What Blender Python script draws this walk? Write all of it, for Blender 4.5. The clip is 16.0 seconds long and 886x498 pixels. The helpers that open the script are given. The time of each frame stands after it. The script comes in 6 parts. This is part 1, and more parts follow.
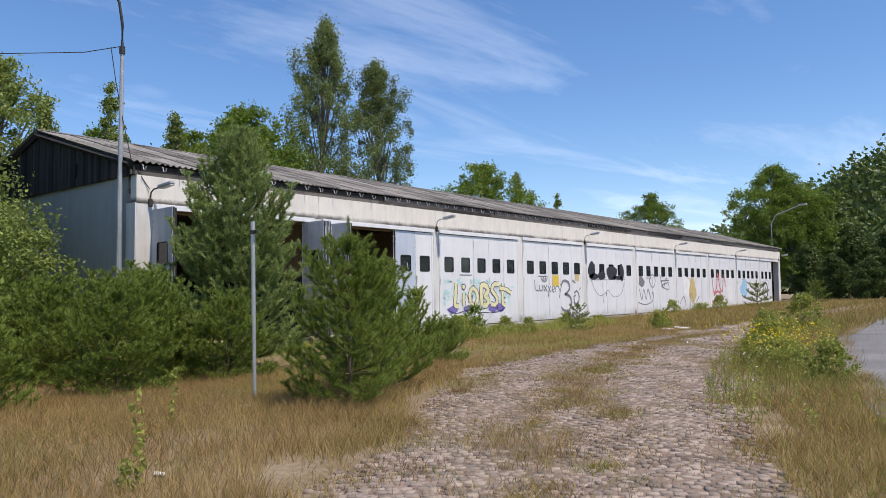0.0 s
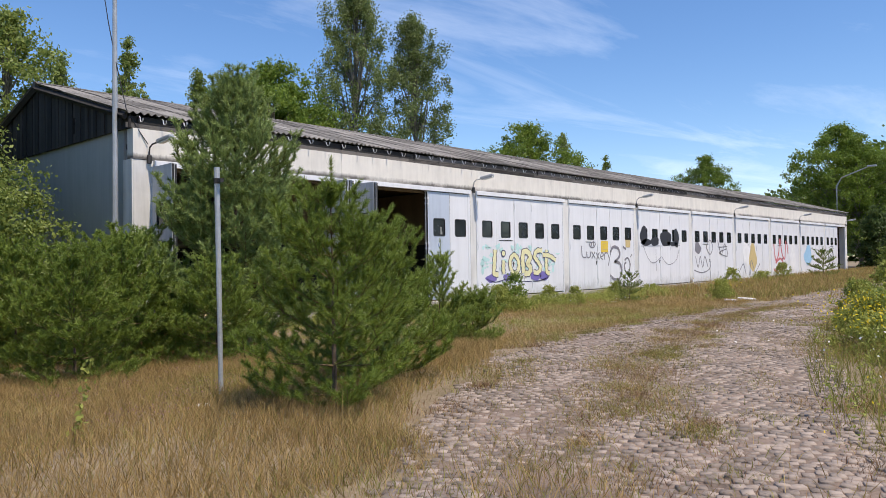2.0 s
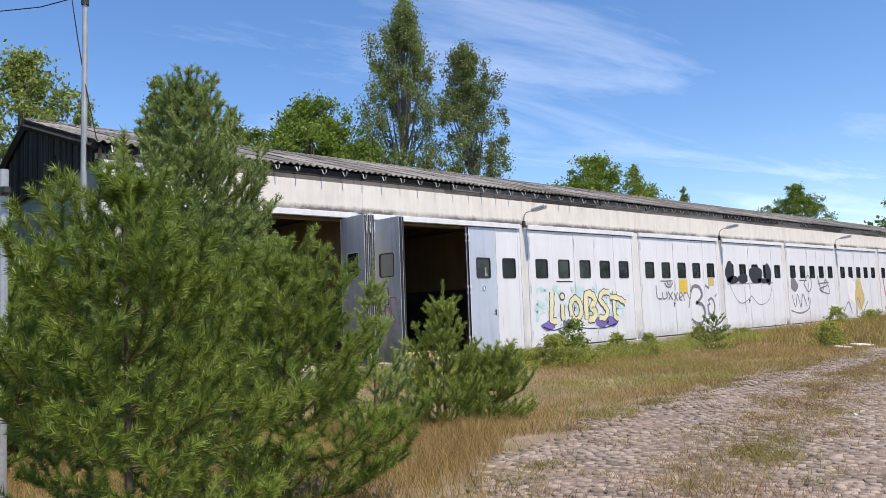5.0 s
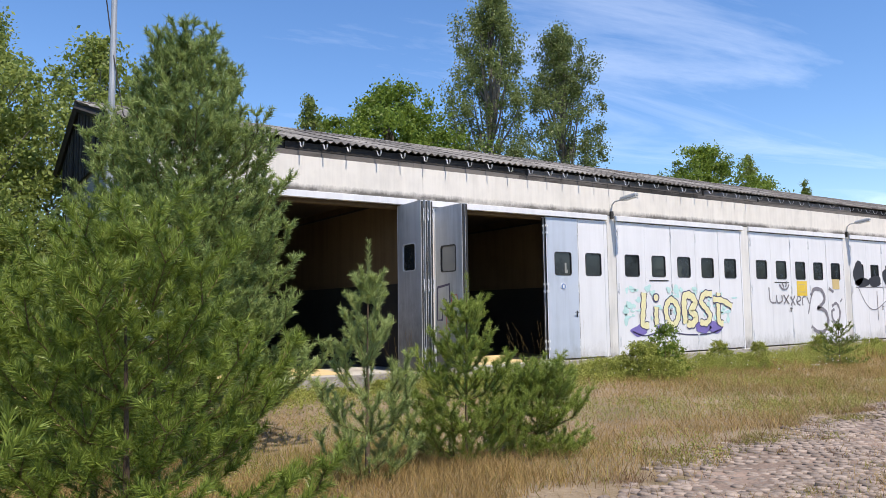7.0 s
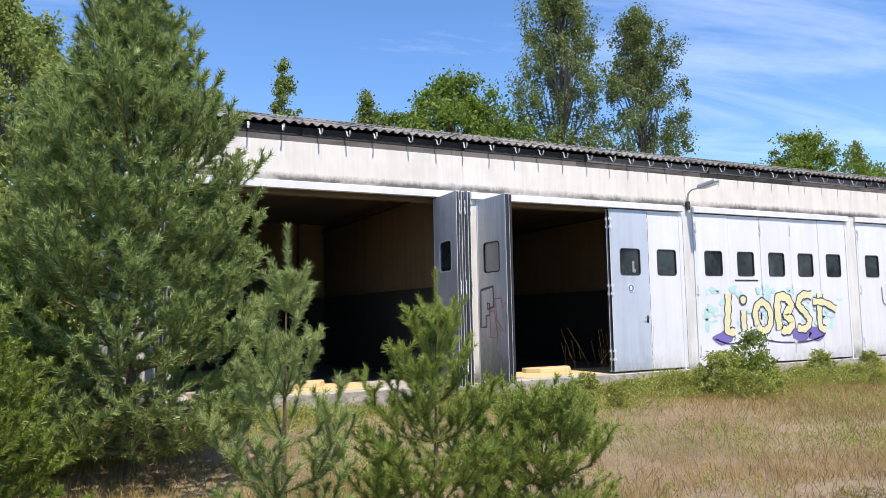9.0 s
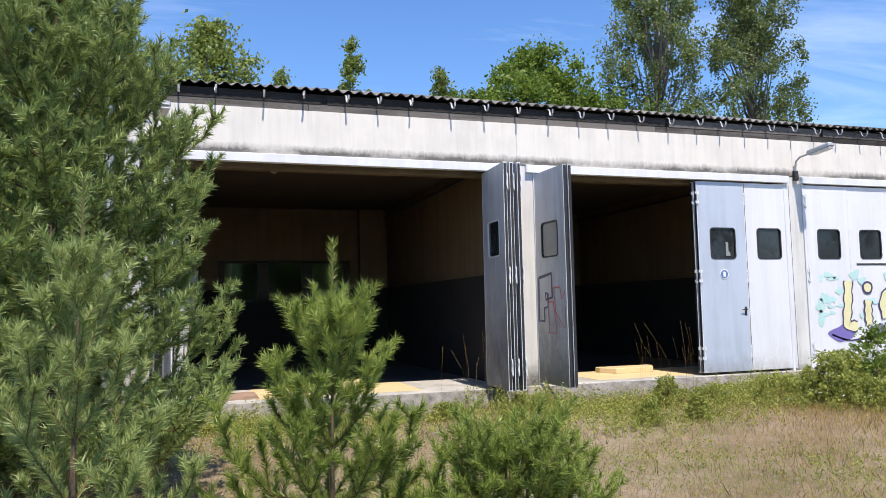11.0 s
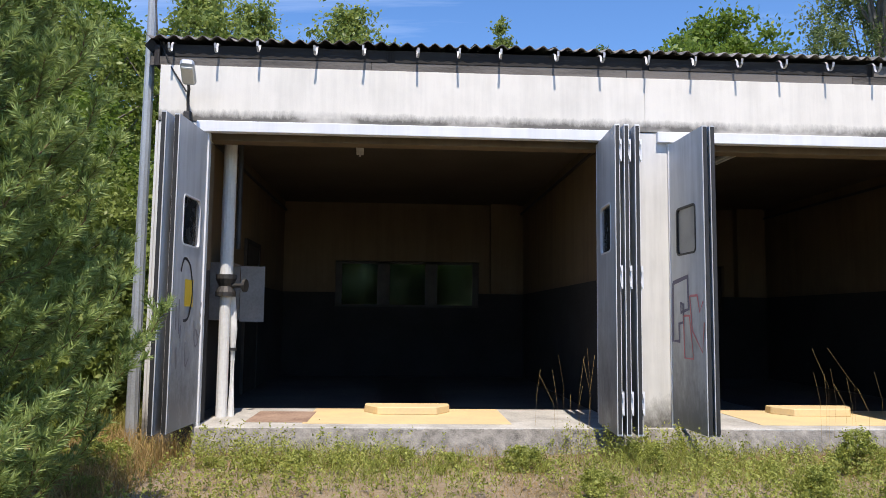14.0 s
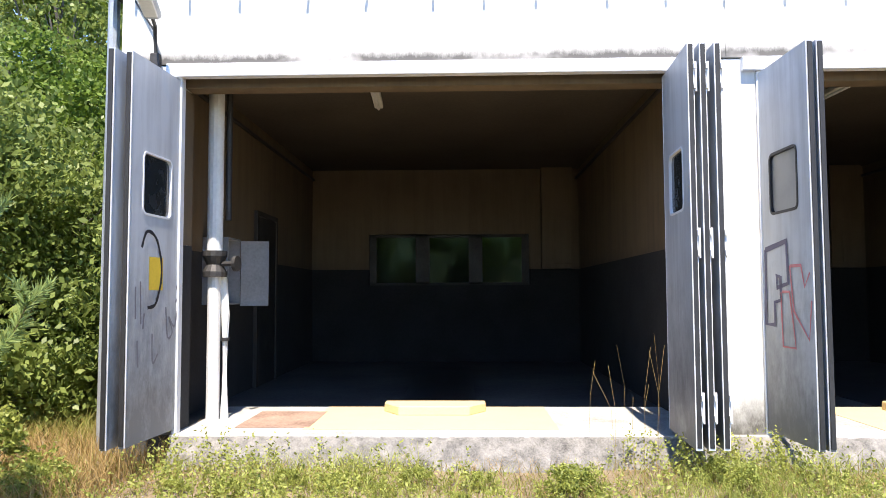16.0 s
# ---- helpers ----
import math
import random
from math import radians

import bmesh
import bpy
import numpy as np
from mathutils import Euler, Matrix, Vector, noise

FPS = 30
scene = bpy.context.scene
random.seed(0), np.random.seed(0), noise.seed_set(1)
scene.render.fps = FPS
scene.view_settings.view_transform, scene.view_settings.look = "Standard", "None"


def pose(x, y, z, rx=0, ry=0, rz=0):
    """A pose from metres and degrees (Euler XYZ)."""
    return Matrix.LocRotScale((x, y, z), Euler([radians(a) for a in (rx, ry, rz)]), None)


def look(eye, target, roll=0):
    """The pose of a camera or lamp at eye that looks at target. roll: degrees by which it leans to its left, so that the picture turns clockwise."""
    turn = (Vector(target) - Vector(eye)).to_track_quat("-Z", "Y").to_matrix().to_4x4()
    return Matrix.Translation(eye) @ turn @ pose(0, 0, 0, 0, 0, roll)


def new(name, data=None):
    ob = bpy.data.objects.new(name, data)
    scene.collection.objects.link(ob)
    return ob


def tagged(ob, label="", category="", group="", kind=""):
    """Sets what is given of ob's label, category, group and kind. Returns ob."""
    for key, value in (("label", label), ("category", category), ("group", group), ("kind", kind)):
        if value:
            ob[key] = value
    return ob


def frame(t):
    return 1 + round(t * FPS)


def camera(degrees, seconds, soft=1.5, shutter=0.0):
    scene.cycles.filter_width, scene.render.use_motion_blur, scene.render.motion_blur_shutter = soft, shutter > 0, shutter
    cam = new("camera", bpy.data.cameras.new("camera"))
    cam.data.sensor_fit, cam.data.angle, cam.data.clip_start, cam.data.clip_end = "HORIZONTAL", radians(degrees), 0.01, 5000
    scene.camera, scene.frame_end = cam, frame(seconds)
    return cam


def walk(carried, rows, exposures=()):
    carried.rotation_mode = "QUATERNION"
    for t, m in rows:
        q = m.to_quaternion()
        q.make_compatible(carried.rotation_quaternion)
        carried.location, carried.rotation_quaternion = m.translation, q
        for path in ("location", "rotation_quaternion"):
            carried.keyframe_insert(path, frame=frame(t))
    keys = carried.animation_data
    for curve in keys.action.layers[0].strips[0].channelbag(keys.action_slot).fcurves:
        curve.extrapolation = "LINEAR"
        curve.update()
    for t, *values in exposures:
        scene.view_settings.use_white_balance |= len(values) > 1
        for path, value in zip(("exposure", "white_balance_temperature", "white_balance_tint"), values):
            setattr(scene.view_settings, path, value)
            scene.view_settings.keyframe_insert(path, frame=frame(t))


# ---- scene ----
cam = camera(61.2, 16.0, soft=0.55)
METRES, EYE, TILT, LEAN, TURN = 18.2, 1.4, 0.0, 0.0, 38.8
ROWS = [
    (0.0, 0.0, 0.0, 0.0, 0.05, 3.44, 0.87),
    (0.5, 0.001, 0.0346, -0.0014, 0.29, 3.5, 0.54),
    (1.0, 0.0032, 0.0683, -0.0021, 0.48, 3.3, 1.07),
    (1.5, 0.0088, 0.1016, -0.0019, 0.67, 1.42, 0.21),
    (2.0, 0.0163, 0.1351, -0.0011, 3.56, 1.02, 0.87),
    (2.5, 0.0205, 0.1687, -0.0003, 5.67, 1.87, 0.42),
    (3.0, 0.0272, 0.202, -0.0001, 7.16, 2.24, 0.64),
    (3.5, 0.0316, 0.2359, 0.0002, 7.88, 3.02, 0.83),
    (4.0, 0.0396, 0.2679, 0.0002, 8.02, 3.75, 1.32),
    (6.5, 0.0761, 0.4282, 0.0015, 14.51, 5.2, 1.72),
    (7.0, 0.0803, 0.4603, 0.0012, 17.52, 4.64, 0.82),
    (7.5, 0.0874, 0.4912, 0.0011, 20.03, 4.67, 2.18),
    (8.0, 0.0915, 0.5217, 0.0009, 21.33, 5.25, 1.71),
    (8.5, 0.0949, 0.5524, 0.0016, 22.28, 5.2, 1.63),
    (9.0, 0.0972, 0.5826, 0.0022, 24.54, 5.07, 1.11),
    (9.5, 0.0981, 0.6136, 0.0024, 27.46, 4.75, 1.45),
    (10.0, 0.1002, 0.6439, 0.0023, 29.44, 4.6, 1.51),
    (12.5, 0.0969, 0.7963, 0.004, 39.86, 4.72, -0.39),
    (13.0, 0.093, 0.8254, 0.0043, 42.8, 4.89, -1.02),
    (13.5, 0.0879, 0.8537, 0.0039, 45.24, 5.18, -0.37),
    (14.0, 0.0776, 0.8791, 0.0023, 48.07, 5.3, -0.65),
    (14.5, 0.0665, 0.9041, 0.0032, 50.36, 5.05, -0.46),
    (15.0, 0.0517, 0.9274, 0.0025, 51.71, 4.01, -0.85),
    (15.5, 0.0334, 0.9466, 0.0029, 51.79, 3.59, -1.23),
    (16.0, 0.0131, 0.9642, 0.0051, 52.91, 3.51, 0.21),
]
EXPOSURES = [(t, stops, kelvin, 15.5) for t, stops, kelvin in ((0.0, -0.06, 6850), (3.5, 0.09, 6850), (7.0, 0.2, 6800), (9.5, 0.36, 6650), (12.5, 0.28, 6550), (14.5, 0.28, 6550), (15.5, 0.46, 6550), (16.0, 1.18, 6550))]
walk(cam, [(t, pose(0, 0, EYE, TILT, LEAN, TURN) @ pose(METRES * x, METRES * y, METRES * z, 90 + pitch, roll, yaw)) for t, x, y, z, yaw, pitch, roll in ROWS], EXPOSURES)

# ---- sky and sun ----
SUN_WAY = Vector((0.52, 0.02, 1.0)).normalized()
world = bpy.data.worlds.new("sky")
scene.world = world
world.use_nodes = True
wn, wl = world.node_tree.nodes, world.node_tree.links
wn.clear()
sky = wn.new("ShaderNodeTexSky")
sky.sky_type = "NISHITA"
sky.sun_disc = False
sky.sun_elevation = math.asin(SUN_WAY.z)
sky.sun_rotation = math.atan2(SUN_WAY.x, SUN_WAY.y)
sky.altitude, sky.air_density, sky.dust_density, sky.ozone_density = 300, 1.0, 0.15, 4.0
co = wn.new("ShaderNodeTexCoord")
sep = wn.new("ShaderNodeSeparateXYZ")
wl.new(co.outputs["Generated"], sep.inputs[0])
up = wn.new("ShaderNodeMath")
up.operation = "MAXIMUM"
up.inputs[1].default_value = 0.06
wl.new(sep.outputs[2], up.inputs[0])
flat = wn.new("ShaderNodeVectorMath")
flat.operation = "DIVIDE"
wl.new(co.outputs["Generated"], flat.inputs[0])
comb = wn.new("ShaderNodeCombineXYZ")
for k in range(3):
    wl.new(up.outputs[0], comb.inputs[k])
wl.new(comb.outputs[0], flat.inputs[1])
turned = wn.new("ShaderNodeMapping")
turned.inputs["Rotation"].default_value = (0, 0, 0.5)
turned.inputs["Scale"].default_value = (0.95, 0.28, 1.0)
wl.new(flat.outputs[0], turned.inputs[0])
wisps = wn.new("ShaderNodeTexNoise")
wisps.inputs["Scale"].default_value = 0.9
wisps.inputs["Detail"].default_value = 9
wisps.inputs["Roughness"].default_value = 0.62
wisps.inputs["Distortion"].default_value = 0.7
wl.new(turned.outputs[0], wisps.inputs["Vector"])
veil = wn.new("ShaderNodeMapRange")
veil.inputs["From Min"].default_value, veil.inputs["From Max"].default_value = 0.50, 0.9
veil.inputs["To Min"].default_value, veil.inputs["To Max"].default_value = 0.0, 0.42
wl.new(wisps.outputs["Fac"], veil.inputs["Value"])
cloud = wn.new("ShaderNodeMix")
cloud.data_type = "RGBA"
cloud.inputs["B"].default_value = (8.5, 9.3, 10.2, 1)
wl.new(veil.outputs["Result"], cloud.inputs["Factor"])
deep = wn.new("ShaderNodeHueSaturation")
deep.inputs["Saturation"].default_value = 1.18
deep.inputs["Hue"].default_value = 0.503
wl.new(sky.outputs[0], deep.inputs["Color"])
wl.new(deep.outputs[0], cloud.inputs["A"])
back = wn.new("ShaderNodeBackground")
back.inputs["Strength"].default_value = 0.175
wl.new(cloud.outputs["Result"], back.inputs["Color"])
wl.new(back.outputs[0], wn.new("ShaderNodeOutputWorld").inputs["Surface"])

sun = new("sun", bpy.data.lights.new("sun", "SUN"))
sun.data.energy, sun.data.angle, sun.data.color = 5.0, radians(0.53), (1.0, 0.93, 0.82)
sun.matrix_world = look(SUN_WAY * 60, (0, 0, 0))

# ---- materials ----


def nodes_of(name):
    m = bpy.data.materials.new(name)
    m.use_nodes = True
    n = m.node_tree.nodes
    return m, n, m.node_tree.links, n["Principled BSDF"]


def noise_node(n, l, vec, scale, detail=4.0, rough=0.55):
    t = n.new("ShaderNodeTexNoise")
    t.inputs["Scale"].default_value, t.inputs["Detail"].default_value, t.inputs["Roughness"].default_value = scale, detail, rough
    l.new(vec, t.inputs["Vector"])
    return t.outputs["Fac"]


def ramp_node(n, l, value, stops):
    r = n.new("ShaderNodeValToRGB")
    while len(r.color_ramp.elements) < len(stops):
        r.color_ramp.elements.new(0.5)
    for e, (p, c) in zip(r.color_ramp.elements, stops):
        e.position, e.color = p, (*c, 1)
    l.new(value, r.inputs[0])
    return r.outputs[0]


def math_node(n, l, op, a, b=None, clamp=False):
    q = n.new("ShaderNodeMath")
    q.operation, q.use_clamp = op, clamp
    for k, v in ((0, a), (1, b)):
        if v is None:
            continue
        if isinstance(v, (int, float)):
            q.inputs[k].default_value = v
        else:
            l.new(v, q.inputs[k])
    return q.outputs[0]


def mix_node(n, l, f, a, b):
    q = n.new("ShaderNodeMix")
    q.data_type = "RGBA"
    for key, v in (("Factor", f), ("A", a), ("B", b)):
        if isinstance(v, (int, float)):
            q.inputs[key].default_value = v
        elif isinstance(v, tuple):
            q.inputs[key].default_value = (*v, 1)
        else:
            l.new(v, q.inputs[key])
    return q.outputs["Result"]


def place_of(n):
    return n.new("ShaderNodeNewGeometry").outputs["Position"]


def scaled(n, l, vec, s):
    q = n.new("ShaderNodeMapping")
    q.inputs["Scale"].default_value = s
    l.new(vec, q.inputs[0])
    return q.outputs[0]


def bump(n, l, bsdf, height, strength, dist=0.01):
    b = n.new("ShaderNodeBump")
    b.inputs["Strength"].default_value, b.inputs["Distance"].default_value = strength, dist
    l.new(height, b.inputs["Height"])
    l.new(b.outputs[0], bsdf.inputs["Normal"])


def surface(name, dark, light, coarse=1.5, fine=30.0, rough=0.85, metal=0.0, relief=0.25, stretch=(1, 1, 1), pieces=0.0):
    """A worn surface: two colours mixed by noise at two scales, with fine relief. pieces: how far single pieces differ."""
    m, n, l, p = nodes_of(name)
    v = scaled(n, l, place_of(n), stretch)
    a, b = noise_node(n, l, v, coarse, 5), noise_node(n, l, v, fine, 3)
    f = math_node(n, l, "ADD", math_node(n, l, "MULTIPLY", a, 0.62), math_node(n, l, "MULTIPLY", b, 0.38))
    if pieces:
        rnd = n.new("ShaderNodeObjectInfo").outputs["Random"]
        isl = n.new("ShaderNodeNewGeometry").outputs["Random Per Island"]
        both = math_node(n, l, "FRACT", math_node(n, l, "ADD", rnd, isl))
        f = math_node(n, l, "ADD", f, math_node(n, l, "MULTIPLY", math_node(n, l, "SUBTRACT", both, 0.5), pieces))
    l.new(ramp_node(n, l, f, [(0.32, dark), (0.68, light)]), p.inputs["Base Color"])
    p.inputs["Roughness"].default_value, p.inputs["Metallic"].default_value = rough, metal
    bump(n, l, p, b, relief, 0.006)
    return m


def leafy(name, dark, light, shine=0.45, through_light=0.35, yellow=None):
    """Leaves, needles and blades: each piece has its own tint, and light comes through."""
    m, n, l, p = nodes_of(name)
    isl = n.new("ShaderNodeNewGeometry").outputs["Random Per Island"]
    rnd = n.new("ShaderNodeObjectInfo").outputs["Random"]
    big = noise_node(n, l, place_of(n), 0.9, 3)
    f = math_node(n, l, "ADD", math_node(n, l, "MULTIPLY", isl, 0.45), math_node(n, l, "MULTIPLY", big, 0.5))
    f = math_node(n, l, "ADD", f, math_node(n, l, "MULTIPLY", rnd, 0.12))
    stops = [(0.2, dark), (0.75, light)]
    if yellow:
        stops.append((0.95, yellow))
    c = ramp_node(n, l, f, stops)
    l.new(c, p.inputs["Base Color"])
    p.inputs["Roughness"].default_value = shine
    p.inputs["Specular IOR Level"].default_value = 0.3
    t = n.new("ShaderNodeBsdfTranslucent")
    l.new(c, t.inputs[0])
    x = n.new("ShaderNodeMixShader")
    x.inputs[0].default_value = through_light
    l.new(p.outputs[0], x.inputs[1])
    l.new(t.outputs[0], x.inputs[2])
    l.new(x.outputs[0], n["Material Output"].inputs[0])
    return m


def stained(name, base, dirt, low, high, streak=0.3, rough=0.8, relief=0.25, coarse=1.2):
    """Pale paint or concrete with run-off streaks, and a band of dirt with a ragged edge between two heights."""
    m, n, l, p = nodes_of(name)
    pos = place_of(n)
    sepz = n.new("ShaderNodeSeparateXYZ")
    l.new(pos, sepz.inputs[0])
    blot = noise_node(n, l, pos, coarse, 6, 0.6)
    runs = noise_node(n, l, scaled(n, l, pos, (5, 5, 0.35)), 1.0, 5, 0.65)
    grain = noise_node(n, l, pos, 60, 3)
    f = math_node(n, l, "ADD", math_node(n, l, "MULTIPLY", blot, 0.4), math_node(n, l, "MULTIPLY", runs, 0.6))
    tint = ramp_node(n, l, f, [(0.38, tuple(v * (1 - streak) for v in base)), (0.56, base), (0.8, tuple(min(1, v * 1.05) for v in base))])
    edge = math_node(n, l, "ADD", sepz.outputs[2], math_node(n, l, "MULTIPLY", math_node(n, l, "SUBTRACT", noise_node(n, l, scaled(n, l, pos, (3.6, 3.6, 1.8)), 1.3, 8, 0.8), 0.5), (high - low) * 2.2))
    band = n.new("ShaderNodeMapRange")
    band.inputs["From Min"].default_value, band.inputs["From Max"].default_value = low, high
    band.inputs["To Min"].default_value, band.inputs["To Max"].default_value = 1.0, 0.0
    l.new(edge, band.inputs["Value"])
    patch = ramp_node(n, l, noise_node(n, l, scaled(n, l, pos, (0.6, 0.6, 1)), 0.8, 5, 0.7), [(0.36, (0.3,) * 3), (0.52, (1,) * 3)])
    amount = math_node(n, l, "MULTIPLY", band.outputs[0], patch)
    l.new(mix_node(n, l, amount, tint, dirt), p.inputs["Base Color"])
    p.inputs["Roughness"].default_value = rough
    bump(n, l, p, grain, relief, 0.004)
    return m


def glassy(name, tint, rough=0.05):
    m, n, l, p = nodes_of(name)
    g = noise_node(n, l, place_of(n), 3.0, 5, 0.65)
    p.inputs["Base Color"].default_value = (*tint, 1)
    l.new(ramp_node(n, l, g, [(0.4, (rough,) * 3), (0.7, (rough + 0.35,) * 3)]), p.inputs["Roughness"])
    p.inputs["IOR"].default_value = 1.5
    return m


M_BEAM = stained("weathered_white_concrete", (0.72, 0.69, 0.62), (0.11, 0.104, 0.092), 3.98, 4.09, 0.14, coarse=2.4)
M_PILLAR = stained("pillar_concrete", (0.68, 0.67, 0.63), (0.12, 0.115, 0.10), 0.1, 0.5, 0.2)
M_GABLE = stained("gable_render", (0.42, 0.42, 0.40), (0.2, 0.2, 0.19), -0.2, 0.9, 0.14)
M_STEEL = stained("white_painted_steel", (0.74, 0.75, 0.76), (0.3, 0.29, 0.27), -1.0, -0.6, 0.12, 0.45, 0.1)
M_DOOR = stained("pale_grey_door_paint", (0.73, 0.738, 0.75), (0.34, 0.34, 0.33), -0.1, 0.5, 0.09, 0.4, 0.08, 0.8)
M_DOOR_BLUE = stained("blue_grey_door_paint", (0.47, 0.53, 0.61), (0.25, 0.26, 0.27), -0.1, 0.5, 0.16, 0.4, 0.08, 0.9)
# Darker copy of the door paint; shade on the turned-out leaves is in its colour.
M_DOOR_SHADED = stained("grey_door_inside_paint", (0.50, 0.52, 0.535), (0.17, 0.175, 0.18), 0.2, 1.7, 0.3, 0.45, 0.08, 1.1)
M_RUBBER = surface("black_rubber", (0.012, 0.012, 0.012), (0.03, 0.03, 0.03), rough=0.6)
M_PANE = glassy("dusty_dark_glass", (0.02, 0.024, 0.026))
M_PANE_DUST = glassy("dust_covered_glass", (0.28, 0.28, 0.26), 0.4)
M_WOOD_DARK = surface("tarred_boards", (0.018, 0.016, 0.015), (0.06, 0.052, 0.046), 1.2, 18, 0.9, relief=0.5, stretch=(6, 6, 0.6), pieces=0.5)
M_FASCIA = surface("weathered_fascia_wood", (0.022, 0.02, 0.018), (0.15, 0.138, 0.125), 2.5, 25, 0.9, relief=0.5, stretch=(3, 0.5, 6), pieces=0.6)
M_ROOF = surface("corrugated_fibre_cement", (0.07, 0.066, 0.06), (0.30, 0.285, 0.26), 1.6, 24, 0.95, relief=0.5, pieces=0.25)
M_ZINC = surface("zinc_bracket", (0.35, 0.35, 0.35), (0.62, 0.62, 0.62), 3, 40, 0.45, 0.5)
M_CABINET = surface("dull_cabinet_paint", (0.16, 0.163, 0.167), (0.28, 0.285, 0.29), 2, 30, 0.6, relief=0.1)
M_GALV = surface("galvanised_steel", (0.30, 0.32, 0.33), (0.5, 0.52, 0.53), 2, 45, 0.5, 0.4, 0.12)
M_IRON = surface("dark_iron", (0.02, 0.02, 0.02), (0.07, 0.065, 0.06), 3, 40, 0.6, 0.4)
M_SLAB = surface("sill_concrete", (0.25, 0.24, 0.21), (0.57, 0.55, 0.50), 2.2, 40, 0.9, relief=0.6)
M_RUBBLE = surface("crumbled_concrete", (0.07, 0.066, 0.058), (0.30, 0.283, 0.25), 7, 55, 0.95, relief=0.9)
# Concrete floor set this dark so that it carries the shade inside the bays.
M_FLOOR_SHADED = surface("oily_garage_floor", (0.03, 0.029, 0.027), (0.11, 0.104, 0.095), 0.7, 22, 0.8, relief=0.3)
M_YELLOW = surface("worn_yellow_paint", (0.56, 0.44, 0.25), (0.72, 0.54, 0.27), 2.2, 30, 0.75, relief=0.3)
# Much darker than real cream paint: the bays' deep shade is put into this colour.
M_CREAM_SHADED = stained("cream_wall_paint", (0.155, 0.112, 0.064), (0.08, 0.06, 0.04), 1.9, 2.2, 0.25)
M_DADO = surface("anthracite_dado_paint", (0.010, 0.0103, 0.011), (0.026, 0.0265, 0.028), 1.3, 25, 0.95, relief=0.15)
# Beige boards with the dim interior's shade worked into their colour.
M_CEIL_SHADED = surface("ceiling_boards", (0.05, 0.039, 0.029), (0.09, 0.072, 0.052), 0.8, 20, 0.85)
M_PIPE = surface("white_pipe_paint", (0.60, 0.60, 0.57), (0.78, 0.78, 0.75), 2, 25, 0.5, relief=0.1)
M_NEEDLE = leafy("pine_needles", (0.07, 0.11, 0.018), (0.22, 0.29, 0.055), 0.38, 0.3, (0.40, 0.45, 0.16))
M_NEEDLE_DARK = leafy("old_pine_needles", (0.12, 0.18, 0.055), (0.36, 0.45, 0.15), 0.4, 0.36, (0.54, 0.60, 0.26))
M_NEEDLE_TIP = leafy("new_pine_needles", (0.085, 0.135, 0.02), (0.27, 0.35, 0.065), 0.38, 0.33, (0.52, 0.56, 0.21))
M_NEEDLE_PALE = leafy("pale_pine_needles", (0.16, 0.22, 0.065), (0.44, 0.52, 0.19), 0.36, 0.38, (0.66, 0.70, 0.36))
M_NEEDLE_BRIGHT = leafy("bright_pine_needles", (0.14, 0.20, 0.034), (0.38, 0.46, 0.11), 0.36, 0.36, (0.60, 0.64, 0.27))
M_LEAF = leafy("broad_leaves", (0.075, 0.13, 0.018), (0.22, 0.31, 0.048), 0.45, 0.45, (0.36, 0.42, 0.085))
M_LEAF_BIRCH = leafy("birch_leaves", (0.11, 0.155, 0.032), (0.30, 0.365, 0.095), 0.45, 0.45, (0.43, 0.46, 0.15))
M_LEAF_POPLAR = leafy("poplar_leaves", (0.085, 0.125, 0.038), (0.24, 0.30, 0.105), 0.4, 0.45, (0.33, 0.38, 0.17))
M_LEAF_DARK = leafy("woodland_leaves", (0.034, 0.06, 0.016), (0.11, 0.16, 0.038), 0.5, 0.3)
M_WEED = leafy("weed_leaves", (0.16, 0.195, 0.035), (0.40, 0.43, 0.10), 0.5, 0.42, (0.46, 0.45, 0.14))
M_GRASS = leafy("green_grass", (0.13, 0.135, 0.025), (0.32, 0.30, 0.075), 0.6, 0.4, (0.44, 0.37, 0.12))
M_STRAW = leafy("dry_grass", (0.20, 0.128, 0.045), (0.49, 0.345, 0.14), 0.7, 0.35, (0.66, 0.53, 0.27))
M_HEATH = leafy("dry_red_grass", (0.14, 0.07, 0.04), (0.30, 0.19, 0.11), 0.7, 0.3, (0.36, 0.24, 0.18))
M_FLOWER = leafy("yellow_flowers", (0.55, 0.40, 0.02), (0.80, 0.62, 0.03), 0.6, 0.3)
M_HEATHER = leafy("pink_heather", (0.24, 0.12, 0.13), (0.42, 0.25, 0.29), 0.6, 0.3)
M_DAISY = leafy("white_flowers", (0.70, 0.68, 0.62), (0.85, 0.84, 0.80), 0.6, 0.3)
M_BARK = surface("pine_bark", (0.05, 0.035, 0.024), (0.17, 0.115, 0.075), 6, 40, 0.95, relief=0.6)
M_TWIG = surface("young_pine_twig", (0.10, 0.065, 0.03), (0.24, 0.17, 0.08), 6, 40, 0.9, relief=0.4)
M_BARK_GREY = surface("grey_bark", (0.07, 0.06, 0.05), (0.24, 0.22, 0.19), 5, 35, 0.95, relief=0.6)
M_STONE = surface("worn_setts", (0.17, 0.137, 0.11), (0.37, 0.30, 0.243), 3, 45, 0.9, relief=0.6, pieces=0.34)
M_BED = surface("sandy_joints", (0.085, 0.063, 0.045), (0.31, 0.228, 0.175), 1.5, 40, 0.95, relief=0.5)
M_ASPHALT = surface("old_asphalt", (0.10, 0.098, 0.095), (0.24, 0.235, 0.225), 0.6, 50, 0.9, relief=0.5)
M_PAPER = surface("pale_litter", (0.62, 0.60, 0.56), (0.8, 0.79, 0.76), 8, 40)


